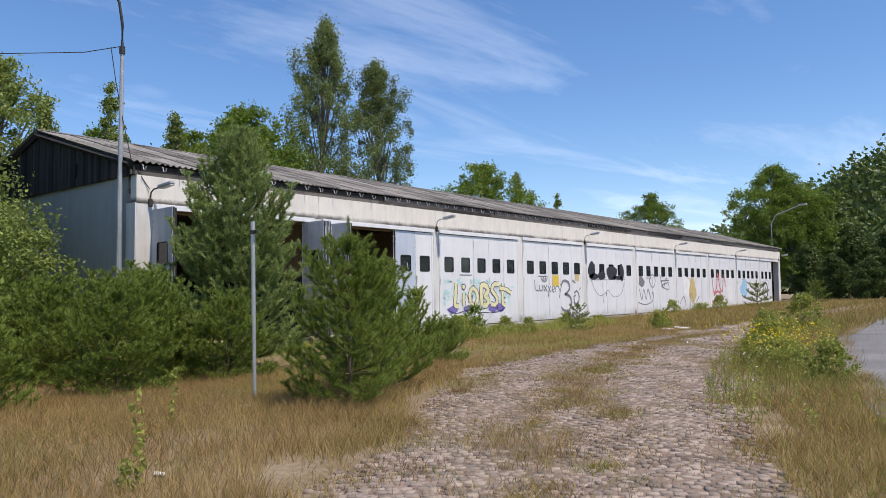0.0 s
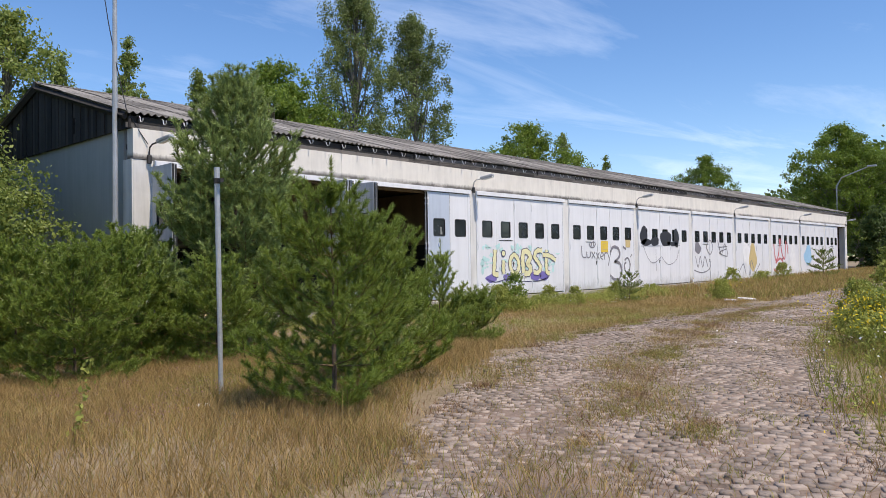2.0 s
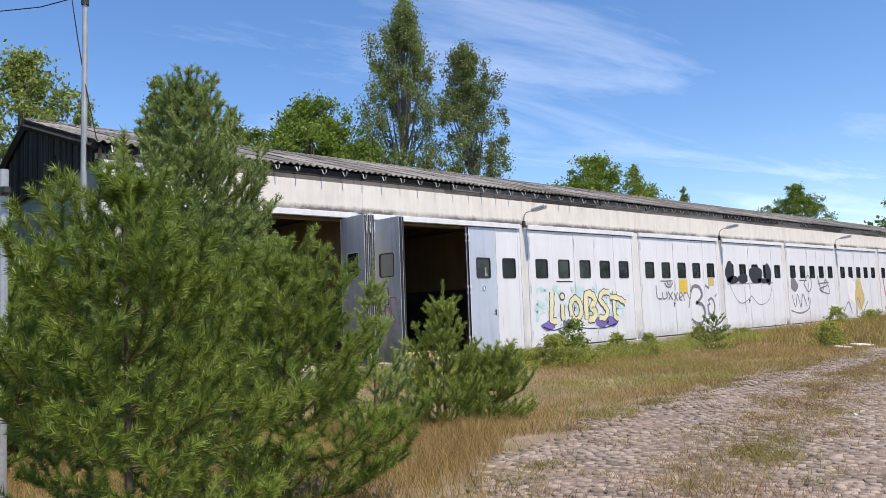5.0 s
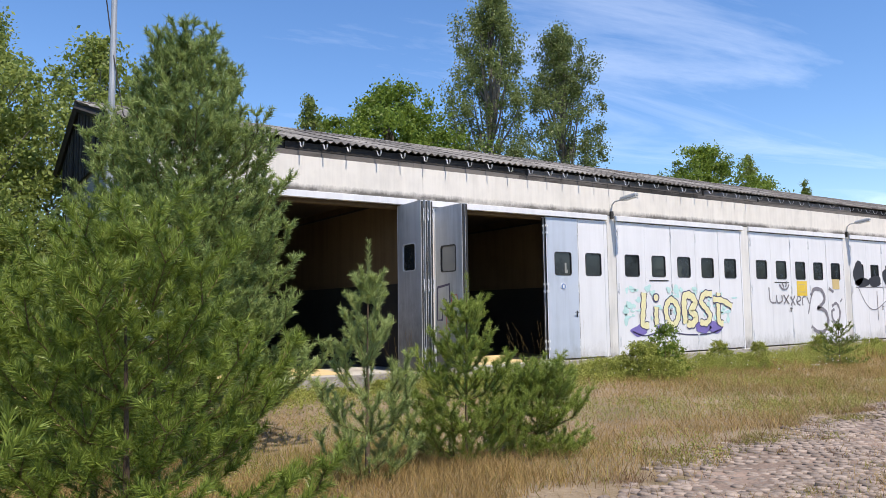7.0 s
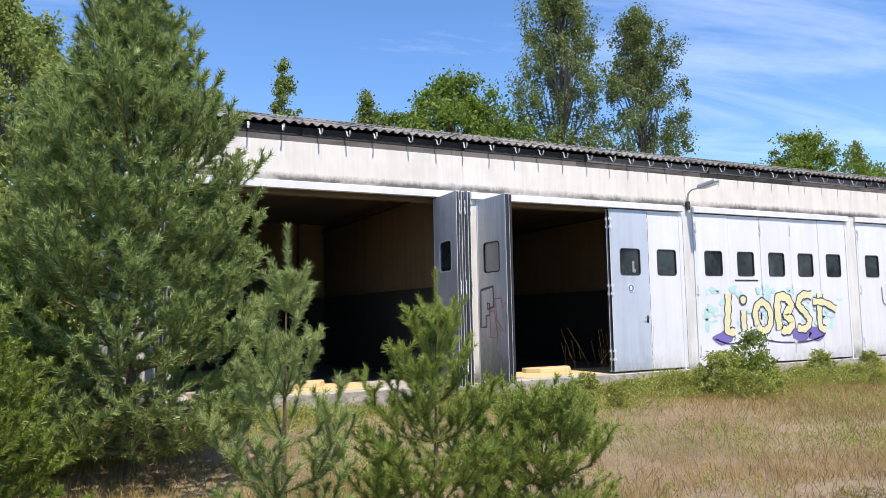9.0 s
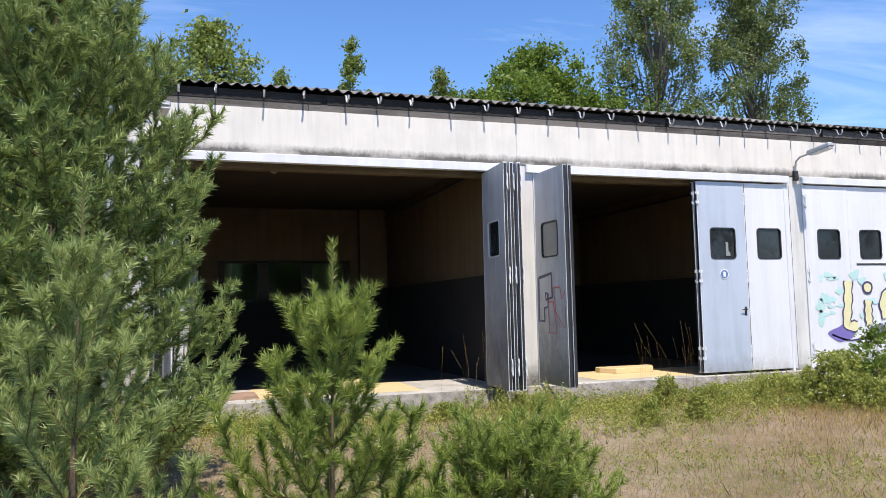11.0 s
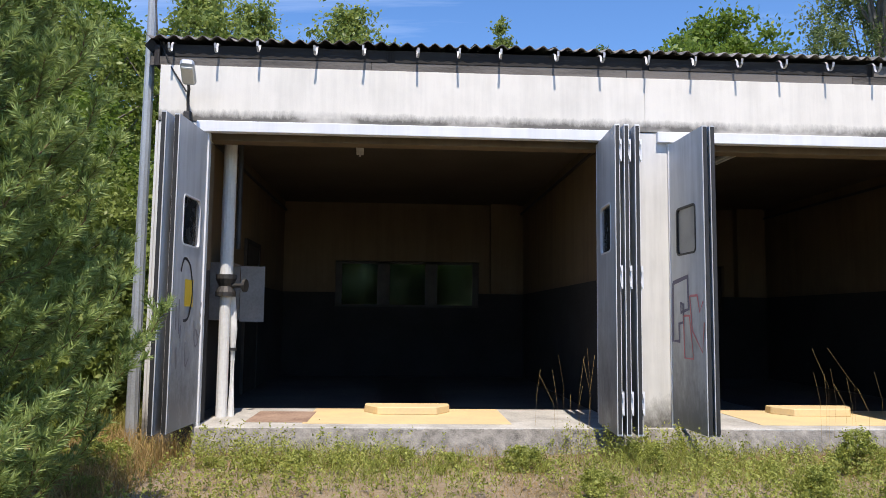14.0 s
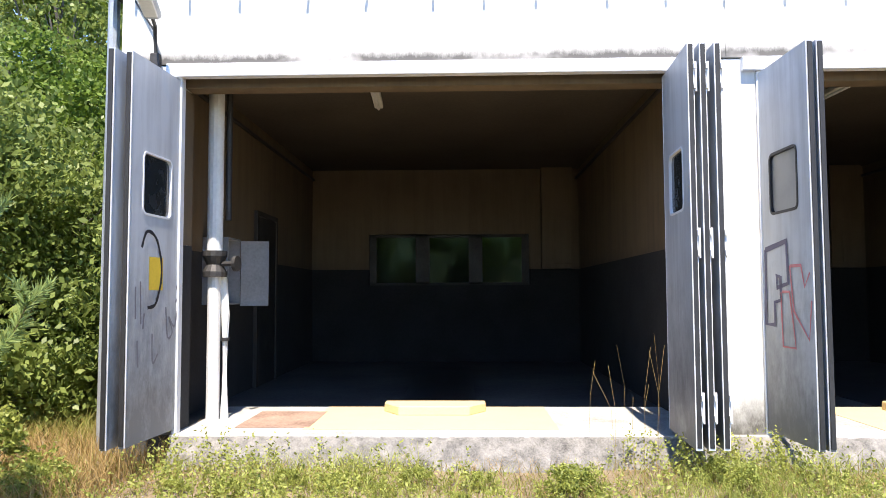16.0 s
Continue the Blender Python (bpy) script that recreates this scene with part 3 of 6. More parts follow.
WIN = (0.26, 0.84, 2.14, 2.74)
leaf_out = leaf_mesh("door_leaf", LEAF_W - 0.012, LEAF_H, WIN, M_DOOR)
leaf_blue = leaf_mesh("door_leaf", LEAF_W - 0.012, LEAF_H, WIN, M_DOOR_BLUE)
leaf_shaded = leaf_mesh("door_leaf", LEAF_W - 0.012, LEAF_H, WIN, M_DOOR_SHADED)
ph, pw = WIN[3] - WIN[2], WIN[1] - WIN[0]
pane_me = shared("pane", rounded_plate(pw - 0.04, ph - 0.04, 0.075, 0.012), M_PANE)
pane_dust_me = shared("pane", rounded_plate(pw - 0.04, ph - 0.04, 0.075, 0.012), M_PANE_DUST)


def ring_mesh(name, w, h, r, band, t, material, steps=4):
    bm = bmesh.new()

    def loop(w_, h_, r_, x):
        out = []
        for cy_, cz_, a0 in ((w_ / 2 - r_, h_ / 2 - r_, 0), (-w_ / 2 + r_, h_ / 2 - r_, 90), (-w_ / 2 + r_, -h_ / 2 + r_, 180), (w_ / 2 - r_, -h_ / 2 + r_, 270)):
            for k in range(steps + 1):
                a = radians(a0 + 90 * k / steps)
                out.append(bm.verts.new((x, cy_ + r_ * math.cos(a), cz_ + r_ * math.sin(a))))
        return out

    A, B = loop(w, h, r, t / 2), loop(w - 2 * band, h - 2 * band, max(r - band, 0.01), t / 2)
    C, D = loop(w, h, r, -t / 2), loop(w - 2 * band, h - 2 * band, max(r - band, 0.01), -t / 2)
    k_ = len(A)
    for k in range(k_):
        j = (k + 1) % k_
        for p, q in ((A, B), (B, D), (D, C), (C, A)):
            bm.faces.new((p[k], p[j], q[j], q[k]))
    return bm_mesh(name, bm, material)


def corner_fill(w, h, r, t, material):
    """The sheet metal left in the corners of a rounded window."""
    bm = bmesh.new()
    for sy in (-1, 1):
        for sz in (-1, 1):
            pts = [(sy * w / 2, sz * h / 2)]
            for k in range(5):
                a = radians(90 * k / 4)
                pts.append((sy * (w / 2 - r + r * math.cos(a)), sz * (h / 2 - r + r * math.sin(a))))
            lo = [bm.verts.new((-t, a, b)) for a, b in pts]
            hi = [bm.verts.new((t, a, b)) for a, b in pts]
            bm.faces.new(lo)
            bm.faces.new(hi)
            for k in range(len(pts)):
                j = (k + 1) % len(pts)
                bm.faces.new((lo[k], lo[j], hi[j], hi[k]))
    return bm


gasket_me = ring_mesh("window_seal", pw + 0.012, ph + 0.012, 0.075, 0.026, 0.062, M_RUBBER)
gasket_pale_me = ring_mesh("window_seal", pw + 0.012, ph + 0.012, 0.075, 0.02, 0.062, M_STEEL)
hinge_me = shared("hinge", tube(boxes((0.022, 0.042, -0.04, 0.04, 0.0, 0.05), (0.022, 0.042, -0.04, 0.04, 0.18, 0.23)), [(0.044, 0, -0.02), (0.044, 0, 0.25)], [0.012, 0.012], 8), M_STEEL)
corner_meshes = {}


def leaf(door, m, mesh, dusty=False, pale=False, person=False, bar=True, hinges=(0.25, 1.7, 3.2)):
    """One leaf under its door at the pose m (local to the door)."""
    lf = new("door_leaf", mesh)
    lf.parent = door
    lf.matrix_basis = m
    mid = Matrix.Translation((0, (WIN[0] + WIN[1]) / 2, (WIN[2] + WIN[3]) / 2))
    if mesh.name not in corner_meshes:
        corner_meshes[mesh.name] = bm_mesh("window_corner", corner_fill(pw, ph, 0.075, 0.0248, None), mesh.materials[0])
    for nm, me in (("pane", pane_dust_me if dusty else pane_me), ("window_seal", gasket_pale_me if pale else gasket_me), ("window_corner", corner_meshes[mesh.name])):
        ob = new(nm, me)
        ob.parent = lf
        ob.matrix_basis = mid
    for z in hinges:
        ob = new("hinge", hinge_me)
        ob.parent = lf
        ob.matrix_basis = Matrix.Translation((0, 0, z))
    ob = new("edge_profile", edge_profiles)
    ob.parent = lf
    ob = new("rubber_seal", seal_strip)
    ob.parent = lf
    if person:
        part("handle", tube(tube(bmesh.new(), [(0.02, 1.0, 1.17), (0.075, 1.0, 1.17)], [0.012, 0.012], 6), [(0.07, 1.01, 1.17), (0.07, 0.89, 1.165)], [0.011, 0.009], 6), M_IRON, lf, "black door handle")
        part("lock_plate", boxes((0.02, 0.03, 0.975, 1.025, 1.05, 1.22)), M_IRON, lf)
        if bar:
            part("top_rail", boxes((0.02, 0.036, 0.14, 0.95, 2.02, 2.05)), M_IRON, lf)
    return lf


edge_profiles = edge_profile(LEAF_W, LEAF_H, M_STEEL)
seal_strip = shared("rubber_seal", boxes((-0.02, 0.02, LEAF_W - 0.0155, LEAF_W + 0.004, 0.02, LEAF_H - 0.02), (-0.02, 0.02, -0.02, -0.0125, 0.02, LEAF_H - 0.02)), M_RUBBER)
DX = FX - 0.02


def facing(y, x=DX):
    """A closed leaf whose left edge is at y."""
    return Matrix.Translation((x, y, LEAF_Z))


def swung(hinge_x, hinge_y, tip_x, tip_y, flip=False):
    """An open leaf from its hinge to its tip."""
    a = math.atan2(tip_y - hinge_y, tip_x - hinge_x)
    turn = Matrix.Rotation(a - math.pi / 2, 4, "Z")
    if flip:
        turn = turn @ Matrix.Translation((0, LEAF_W, 0)) @ Matrix.Rotation(math.pi, 4, "Z")
    return Matrix.Translation((hinge_x, hinge_y, LEAF_Z)) @ turn



def jambs(door, k):
    a, b = pillar_y[k] + (0.3 if k in (0, 1) else 0.2), pillar_y[k + 1] - (0.3 if k + 1 in (1, BAYS) else 0.2)
    for y0 in (a, b - 0.06):
        part("jamb", boxes((FX - 0.1, FX + 0.005, y0 + 0.002, y0 + 0.058, FLOOR_Z, 3.784), bevel=0.005), M_STEEL, door, "white steel door jamb")
    return a + 0.065, b - 0.065


# first bay: both stacks stand open
door = thing("folding_door", "grey steel folding door standing fully open", "folding door", "folding garage doors")
jambs(door, 0)
left_leaf = leaf(door, swung(-18.6, 10.82, -17.52, 10.74), leaf_shaded, False, True)
leaf(door, swung(-18.5, 10.68, -17.42, 10.62), leaf_shaded)
leaf(door, swung(-18.6, 15.92, -17.52, 15.86, True), leaf_shaded, False, True)
leaf(door, swung(-18.6, 16.04, -17.52, 15.97, True), leaf_shaded)
leaf(door, swung(-18.6, 16.16, -17.52, 16.10, True), leaf_shaded)
# second bay: two leaves stay closed
door = thing("folding_door", "pale grey steel folding door, partly folded open", "folding door", "folding garage doors")
jambs(door, 1)
second_leaf = leaf(door, swung(-18.55, 16.87, -17.51, 16.90), leaf_shaded, True)
leaf(door, swung(-18.55, 16.96, -17.53, 16.99), leaf_shaded, True)
leaf(door, facing(20.22, DX - 0.09), leaf_shaded)
blue_leaf = leaf(door, facing(20.24), leaf_blue, person=True, bar=False)
part("rag", boxes((0.0065, 0.012, 0.62, 0.68, 2.2, 2.46), (0.0065, 0.011, 0.68, 0.72, 2.2, 2.28), bevel=0.002), M_PANE_DUST, blue_leaf, "white rag hanging at the window")
leaf(door, facing(21.34, DX - 0.01), leaf_out, dusty=False)
# third to last bays: closed, five leaves each
closed = {}
for k in range(2, BAYS):
    door = thing("folding_door", "closed pale grey steel folding door with five windowed leaves", "folding door", "folding garage doors")
    a, b = jambs(door, k)
    w = (b - a) / 5
    n_leaf = 5 if k < BAYS - 1 else 3
    for i in range(n_leaf):
        m = facing(a + i * w, DX - 0.006 * (i % 2)) @ Matrix.Diagonal((1, w / LEAF_W, 1, 1))
        leaf(door, m, leaf_out, person=(i == 1), hinges=(0.25, 1.7, 3.2) if i in (0, 2, 3) else ())
    closed[k] = (door, a, w)

# ---- plants ----


def needles_on(P, D, L, per, length, width, gen, spread=(28, 60)):
    """Needles all round shoots with bases P, directions D and lengths L: one slim triangle each."""
    n = len(P)
    P, D, L = np.repeat(P, per, 0), np.repeat(D, per, 0), np.repeat(L, per, 0)
    m = n * per
    t = gen.uniform(0.02, 1.0, m) ** 0.85
    side = np.cross(D, gen.normal(size=(m, 3)))
    side /= np.linalg.norm(side, axis=1, keepdims=True) + 1e-9
    a = np.radians(gen.uniform(*spread, m))[:, None]
    way = D * np.cos(a) + side * np.sin(a)
    ln = (length * gen.uniform(0.7, 1.15, m))[:, None]
    base = P + D * (L * t)[:, None]
    wide = np.cross(way, gen.normal(size=(m, 3)))
    wide = wide / (np.linalg.norm(wide, axis=1, keepdims=True) + 1e-9) * width
    V = np.stack([base - wide, base + wide, base + way * ln], 1).reshape(-1, 3)
    return V, np.arange(3 * m).reshape(-1, 3)


def unit(v):
    return v / (np.linalg.norm(v, axis=-1, keepdims=True) + 1e-9)


def pine_meshes(height, radius, seed, years, arms, needle=0.06, width=0.003, per=380, low=0.06, lead=0.4, joint=0.24, power=0.7, mat=None, tip=None, lift=0.22, gap=0.0, depth=2):
    """Trunk, branch wood, old and new needles of a young pine: yearly whorls of arms that turn upwards and fork at each
    year's joint. The last years' shoots carry needles like bottle brushes, the older wood inside stays bare."""
    gen = np.random.default_rng(seed)
    sway = gen.normal(size=2) * 0.012 * height
    stem = height - lead
    mid = lambda f: np.array([sway[0] * f * f, sway[1] * f * f, stem * f])
    bm_t, bm_b = bmesh.new(), bmesh.new()
    fs = np.linspace(0, 1, 7)
    tube(bm_t, [tuple(mid(f) - np.array([0, 0, 0.12 * (f == 0)])) for f in fs], [max(0.012 * height * (1 - f) ** 0.85, 0.007) for f in fs], 7)
    shoots = ([], [])

    def grow(p, d, length, order, thick):
        n = max(1, int(round(length / joint)))
        seg = length / n
        for k in range(n):
            left = n - 1 - k
            d = unit(d + np.array([0, 0, lift if left == 0 else 0.04]) + gen.normal(size=3) * 0.06)
            q = p + d * seg
            if left < 3 or gen.uniform() < 0.3:
                shoots[0 if left else 1].append((p, d, seg * (1.0 if left else 1.12)))
            tube(bm_b, [tuple(p), tuple(q)], [thick * (1 - 0.75 * k / n) + 0.0016, thick * (1 - 0.75 * (k + 1) / n) + 0.0014], 4)
            p = q
            sideways = unit(np.array([-d[1], d[0], 1e-3]))
            rest = max(length * (1 - (k + 1) / n), seg * 0.75)
            if order < depth and gen.uniform() > gap:
                for sg in (-1, 1):
                    way = d * 0.8 + sg * sideways * gen.uniform(0.6, 1.0) + np.array([0, 0, gen.uniform(-0.1, 0.2)])
                    grow(p, unit(way), min(rest * gen.uniform(0.55, 0.85), 0.5 * length + 0.05), order + 1, thick * 0.5)
                if order == 0 and left == 1:
                    grow(p, unit(d * 0.5 + np.array([0, 0, 0.6 + lift])), seg * gen.uniform(0.6, 0.9), depth, thick * 0.4)
            elif left == 0 and order < 2:
                for sg in (-1, 1):
                    shoots[1].append((p - d * seg * 0.1, unit(d * 0.85 + sg * sideways * 0.6 + np.array([0, 0, gen.uniform(0.0, 0.3)])), seg * gen.uniform(0.5, 0.8)))

    for i in range(years):
        f = low + (1 - low) * (i / (years - 1)) ** 0.92
        reach = radius * (1.0 - f) ** power * (0.7 + 0.3 * min(1.0, f / 0.22)) * gen.uniform(0.9, 1.1) + 0.5 * joint
        n_arm = max(4, int(round(arms * gen.uniform(0.85, 1.15))))
        turn0 = gen.uniform(0, 6.28)
        for j in range(n_arm):
            az = turn0 + 6.283 * (j + gen.uniform(-0.2, 0.2)) / n_arm
            rise = math.radians(2 + 50 * f ** 1.4 + gen.uniform(-8, 10))
            way = np.array([math.cos(az) * math.cos(rise), math.sin(az) * math.cos(rise), math.sin(rise)])
            grow(mid(min(f + gen.uniform(-0.012, 0.012), 1.0)), way, reach * gen.uniform(0.75, 1.1), 0, 0.0065 * min(reach, 1.4) + 0.002)
    # leader with its ring of candles
    top = mid(1.0)
    shoots[1].append((top, np.array([0.02, 0.01, 1.0]), lead))
    tube(bm_b, [tuple(top), tuple(top + np.array([0.02, 0.01, 1.0]) * lead)], [0.008, 0.003], 5)
    for j in range(5):
        az = 6.283 * j / 5 + gen.uniform(-0.3, 0.3)
        shoots[1].append((top, unit(np.array([math.cos(az) * 0.55, math.sin(az) * 0.55, 1.0])), lead * gen.uniform(0.5, 0.7)))
    out = [bm_mesh("trunk", bm_t, M_BARK), bm_mesh("branchwork", bm_b, M_TWIG)]
    for name, group, m in (("foliage", shoots[0], mat or M_NEEDLE), ("young_foliage", shoots[1], tip or mat or M_NEEDLE)):
        P, D, L = (np.array([g[k] for g in group]) for k in range(3))
        Vs, Fs, off = [], [], 0
        bands = np.quantile(L, [0, 0.25, 0.5, 0.75, 0.95, 1.0])
        for lo, hi in zip(bands, bands[1:]):
            pick = (L >= lo) & (L < hi if hi < bands[-1] else L <= hi)
            if pick.any():
                v, fc = needles_on(P[pick], D[pick], L[pick], max(8, int(per * L[pick].mean())), needle, width, gen, (26, 62))
                Vs.append(v), Fs.append(fc + off)
                off += len(v)
        out.append(np_mesh(name, np.concatenate(Vs), np.concatenate(Fs), m))
    return out


def pine(meshes, x, y, label, turn=0.0, size=1.0, name="pine_tree", group=""):
    ob = thing(name, label, "pine", group, at=Matrix.Translation((x, y, gz(x, y) - 0.02)) @ pose(0, 0, 0, 0, 0, turn) @ Matrix.Diagonal((size, size, size, 1)))
    for me in meshes:
        part(me.name.split(".")[0], me, None, ob)
    return ob


def leaves_at(C, size, gen, droop=0.0):
    """A folded rhombus of two triangles for each leaf."""
    n = len(C)
    a = unit(gen.normal(size=(n, 3)) + np.array([0, 0, -droop]))
    b = unit(np.cross(a, gen.normal(size=(n, 3)) + np.array([0, 0, 0.4])))
    s = (size * gen.uniform(0.6, 1.3, n))[:, None]
    V = np.stack([C - a * s, C + b * s * 0.55, C + a * s, C - b * s * 0.55], 1).reshape(-1, 3)
    i = np.arange(n)[:, None] * 4
    return V, (i + np.array([[0, 1, 2, 3]]))


def tree_meshes(height, radius, seed, clumps, per, leaf_size, shape="round", low=0.25, mat=None, bark=None, clump_r=0.55, trunk_r=0.018, rise=0.8):
    """Trunk with limbs and a crown of leaf clumps set at the limbs' ends; gaps stay between the clumps."""
    gen = np.random.default_rng(seed)
    bm_t = bmesh.new()
    lean = gen.normal(size=2) * 0.03 * height
    mid = lambda f: np.array([lean[0] * f, lean[1] * f, height * f])
    fs = np.linspace(0, 0.94, 7)
    tube(bm_t, [tuple(mid(f) - np.array([0, 0, 0.2 * (f == 0)])) for f in fs], [trunk_r * height * (1 - 0.93 * f) for f in fs], 8)
    C = []
    for i in range(clumps):
        f = low + (1 - low) * gen.uniform(0, 1) ** (0.9 if shape != "bush" else 1.2)
        g = (f - low) / (1 - low)
        if shape == "column":
            env = 0.25 + 0.75 * math.sin(math.pi * min(1, 0.12 + 0.88 * g) ** 0.75) if g < 1 else 0.1
        elif shape == "poplar":
            env = min(1.0, 0.62 + 1.1 * g) * (1 - g) ** 0.5
        elif shape == "birch":
            env = (1 - g) ** 0.65 * min(1, 0.35 + 2.5 * g)
        elif shape == "bush":
            env = math.sqrt(max(0.02, 1 - g * g))
        else:
            env = math.sqrt(max(0.03, 1 - (2 * g - 0.85) ** 2)) if g > 0.1 else 0.55
        az = gen.uniform(0, 6.283)
        wob = 1 + 0.28 * math.sin(3 * az + seed + 5 * f) + 0.15 * math.sin(7 * az + 9 * f)
        r = radius * env * wob * gen.uniform(0.25, 1.0) ** 0.55
        c = mid(f) + np.array([r * math.cos(az), r * math.sin(az), gen.normal() * 0.03 * height])
        C.append(c)
        if i % 5 == 0:
            root = mid(max(0.05, f - 0.16 - 0.1 * gen.uniform()))
            bend = root * 0.45 + c * 0.55 + np.array([0, 0, -0.02 * height])
            tube(bm_t, [tuple(root), tuple(bend), tuple(c)], [0.0045 * height, 0.003 * height, 0.001 * height], 4)
    C = np.array(C)
    R = clump_r * gen.uniform(0.55, 1.3, clumps)
    centre = np.repeat(C, per, 0)
    off = unit(gen.normal(size=(clumps * per, 3))) * (gen.uniform(0, 1, clumps * per) ** 0.6)[:, None] * np.array([1.0, 1.0, rise]) * gen.uniform(0.6, 1.25, (clumps * per, 1)) * np.repeat(R, per)[:, None]
    V, F = leaves_at(centre + off, leaf_size, gen, 0.3)
    return bm_mesh("trunk", bm_t, bark or M_BARK_GREY), np_mesh("crown", V, F, mat or M_LEAF)


def tree(meshes, x, y, label, turn=0.0, size=1.0, name="deciduous_tree", category="tree", group="", tall=1.0):
    ob = thing(name, label, category, group, at=Matrix.Translation((x, y, gz(x, y) - 0.05)) @ pose(0, 0, 0, 0, 0, turn) @ Matrix.Diagonal((size, size, size * tall, 1)))
    for me in meshes:
        part(me.name.split(".")[0], me, None, ob)
    return ob


# tall trees behind the garages
poplar = tree_meshes(16.9, 3.5, 11, 340, 165, 0.066, "poplar", 0.16, M_LEAF_POPLAR, clump_r=0.5, rise=1.3)
poplar_b = tree_meshes(15.7, 3.4, 12, 310, 165, 0.066, "poplar", 0.16, M_LEAF_POPLAR, clump_r=0.5, rise=1.3)
broad = tree_meshes(11.0, 4.2, 13, 430, 115, 0.08, "round", 0.2, M_LEAF, clump_r=0.58)
broad_b = tree_meshes(11.0, 3.6, 14, 380, 115, 0.08, "round", 0.15, M_LEAF, clump_r=0.55)
birch = tree_meshes(10.8, 1.5, 15, 210, 44, 0.065, "birch", 0.2, M_LEAF_BIRCH, clump_r=0.3, trunk_r=0.009)
birch_b = tree_meshes(10.5, 1.6, 16, 230, 44, 0.065, "birch", 0.15, M_LEAF_BIRCH, clump_r=0.32, trunk_r=0.009)
tree(poplar, -32, 28.6, "tall grey-green poplar behind the garage roof", 20)
tree(poplar_b, -32, 33.8, "slimmer grey-green poplar behind the garage roof", 80)
tree(broad, -32, 23.9, "dense dark green broadleaf tree behind the garage", 10, 1.0)
tree(broad_b, -34, 26.2, "green broadleaf tree behind the garage", 250, 0.95)
tree(broad_b, -33.5, 20.8, "green broadleaf tree behind the garage", 130, 0.88)
tree(broad_b, -34.5, 17.6, "green broadleaf tree behind the garage", 300, 0.85)
tree(broad, -33, 46.5, "broad rounded green tree behind the garage", 200, 1.03)
tree(birch_b, -32, 49.5, "light green birch behind the garage", 30, 1.02)
tree(birch, -32, 56.3, "small light green birch behind the garage", 0, 0.88)
tree(birch, -32, 16.9, "slender birch with an airy crown", 60, 1.0, "birch_tree", "tree")
tree(birch_b, -32.5, 20.0, "slender birch with an airy crown", 160, 0.98, "birch_tree", "tree")
tree(birch_b, -33.0, 13.8, "light green birch behind the garage", 300, 0.95, "birch_tree", "tree")
bushy = tree_meshes(11.0, 2.9, 19, 420, 70, 0.075, "round", 0.08, M_LEAF_BIRCH, clump_r=0.5, trunk_r=0.009)
for x, y, s, t in ((-31.0, 11.2, 0.98, 0), (-29.5, 7.6, 1.0, 80), (-27.0, 5.0, 0.9, 160), (-33.5, 8.5, 1.05, 220), (-28.5, 2.0, 0.95, 300)):
    tree(bushy, x, y, "full light green tree beside the gable", t, s, group="trees by the gable")
tree(broad_b, -31.0, 4.5, "light green tree beside the gable", 45, 0.95)
tree(broad_b, -34, 79, "dark tree beyond the garages", 15, 1.05)
tree(broad, -26.2, 93.5, "tall green tree beyond the end of the garages", 70, 1.42)
tree(broad_b, -22.3, 92.0, "tall green tree beyond the end of the garages", 190, 1.25)
far_trees = [(-20.5, 98, 1.15, 0), (-34, 94, 0.75, 1), (-16, 90, 0.7, 1), (-11, 92, 0.7, 0), (-6, 86, 0.62, 1), (-1, 88, 0.75, 0), (4, 84, 0.8, 1), (9, 84, 0.9, 0), (-14, 102, 0.8, 0), (13, 72, 0.85, 1), (-19, 84, 0.55, 1), (-16, 80, 0.45, 0), (17, 62, 0.85, 0), (20, 52, 0.85, 1), (-12.5, 78, 0.4, 0), (-9, 80, 0.5, 1)]
broad_dark = tree_meshes(11.0, 4.2, 17, 230, 60, 0.26, "round", 0.06, M_LEAF_DARK, clump_r=1.0)
broad_dark_b = tree_meshes(11.5, 3.8, 18, 220, 60, 0.26, "column", 0.04, M_LEAF_DARK, clump_r=1.0)
for x, y, s, v in far_trees:
    tree((broad_dark, broad_dark_b)[v], x, y, "dark green woodland tree at the edge of the yard", x * 40, s * (0.88 if x < 0 else 0.76), group="woodland edge")
# hill with forest on the skyline
hx, hy = np.meshgrid(np.linspace(-190, 190, 70), np.linspace(190, 420, 40), indexing="ij")
hz = 52 * np.exp(-(((hx + 15) / 72) ** 2)) * smooth_step(190, 330, hy) + 2.5 * np.sin(hx * 0.11) * np.sin(hy * 0.07)
ii = np.arange(hx.size).reshape(hx.shape)
hq = np.stack([ii[:-1, :-1], ii[1:, :-1], ii[1:, 1:], ii[:-1, 1:]], -1).reshape(-1, 4)
tagged(new("hill", np_mesh("hill", np.stack([hx, hy, hz], -1).reshape(-1, 3), hq, M_LEAF_DARK)), "dark wooded hill on the horizon", "hill", kind="structure")
gen = np.random.default_rng(31)
n = 5200
fx, fy = gen.uniform(-150, 120, n), gen.uniform(200, 345, n)
fz = 52 * np.exp(-(((fx + 15) / 72) ** 2)) * smooth_step(190, 330, fy)
tops = np.stack([fx, fy, fz + gen.uniform(1.0, 9.0, n)], 1)
V, F = leaves_at(np.repeat(tops, 14, 0) + gen.normal(size=(n * 14, 3)) * np.array([1.8, 1.8, 2.6]), 1.0, gen)
tagged(new("forest", np_mesh("forest", V, F, M_LEAF_DARK)), "dark conifer and broadleaf forest on the hill", "forest", kind="stuff")

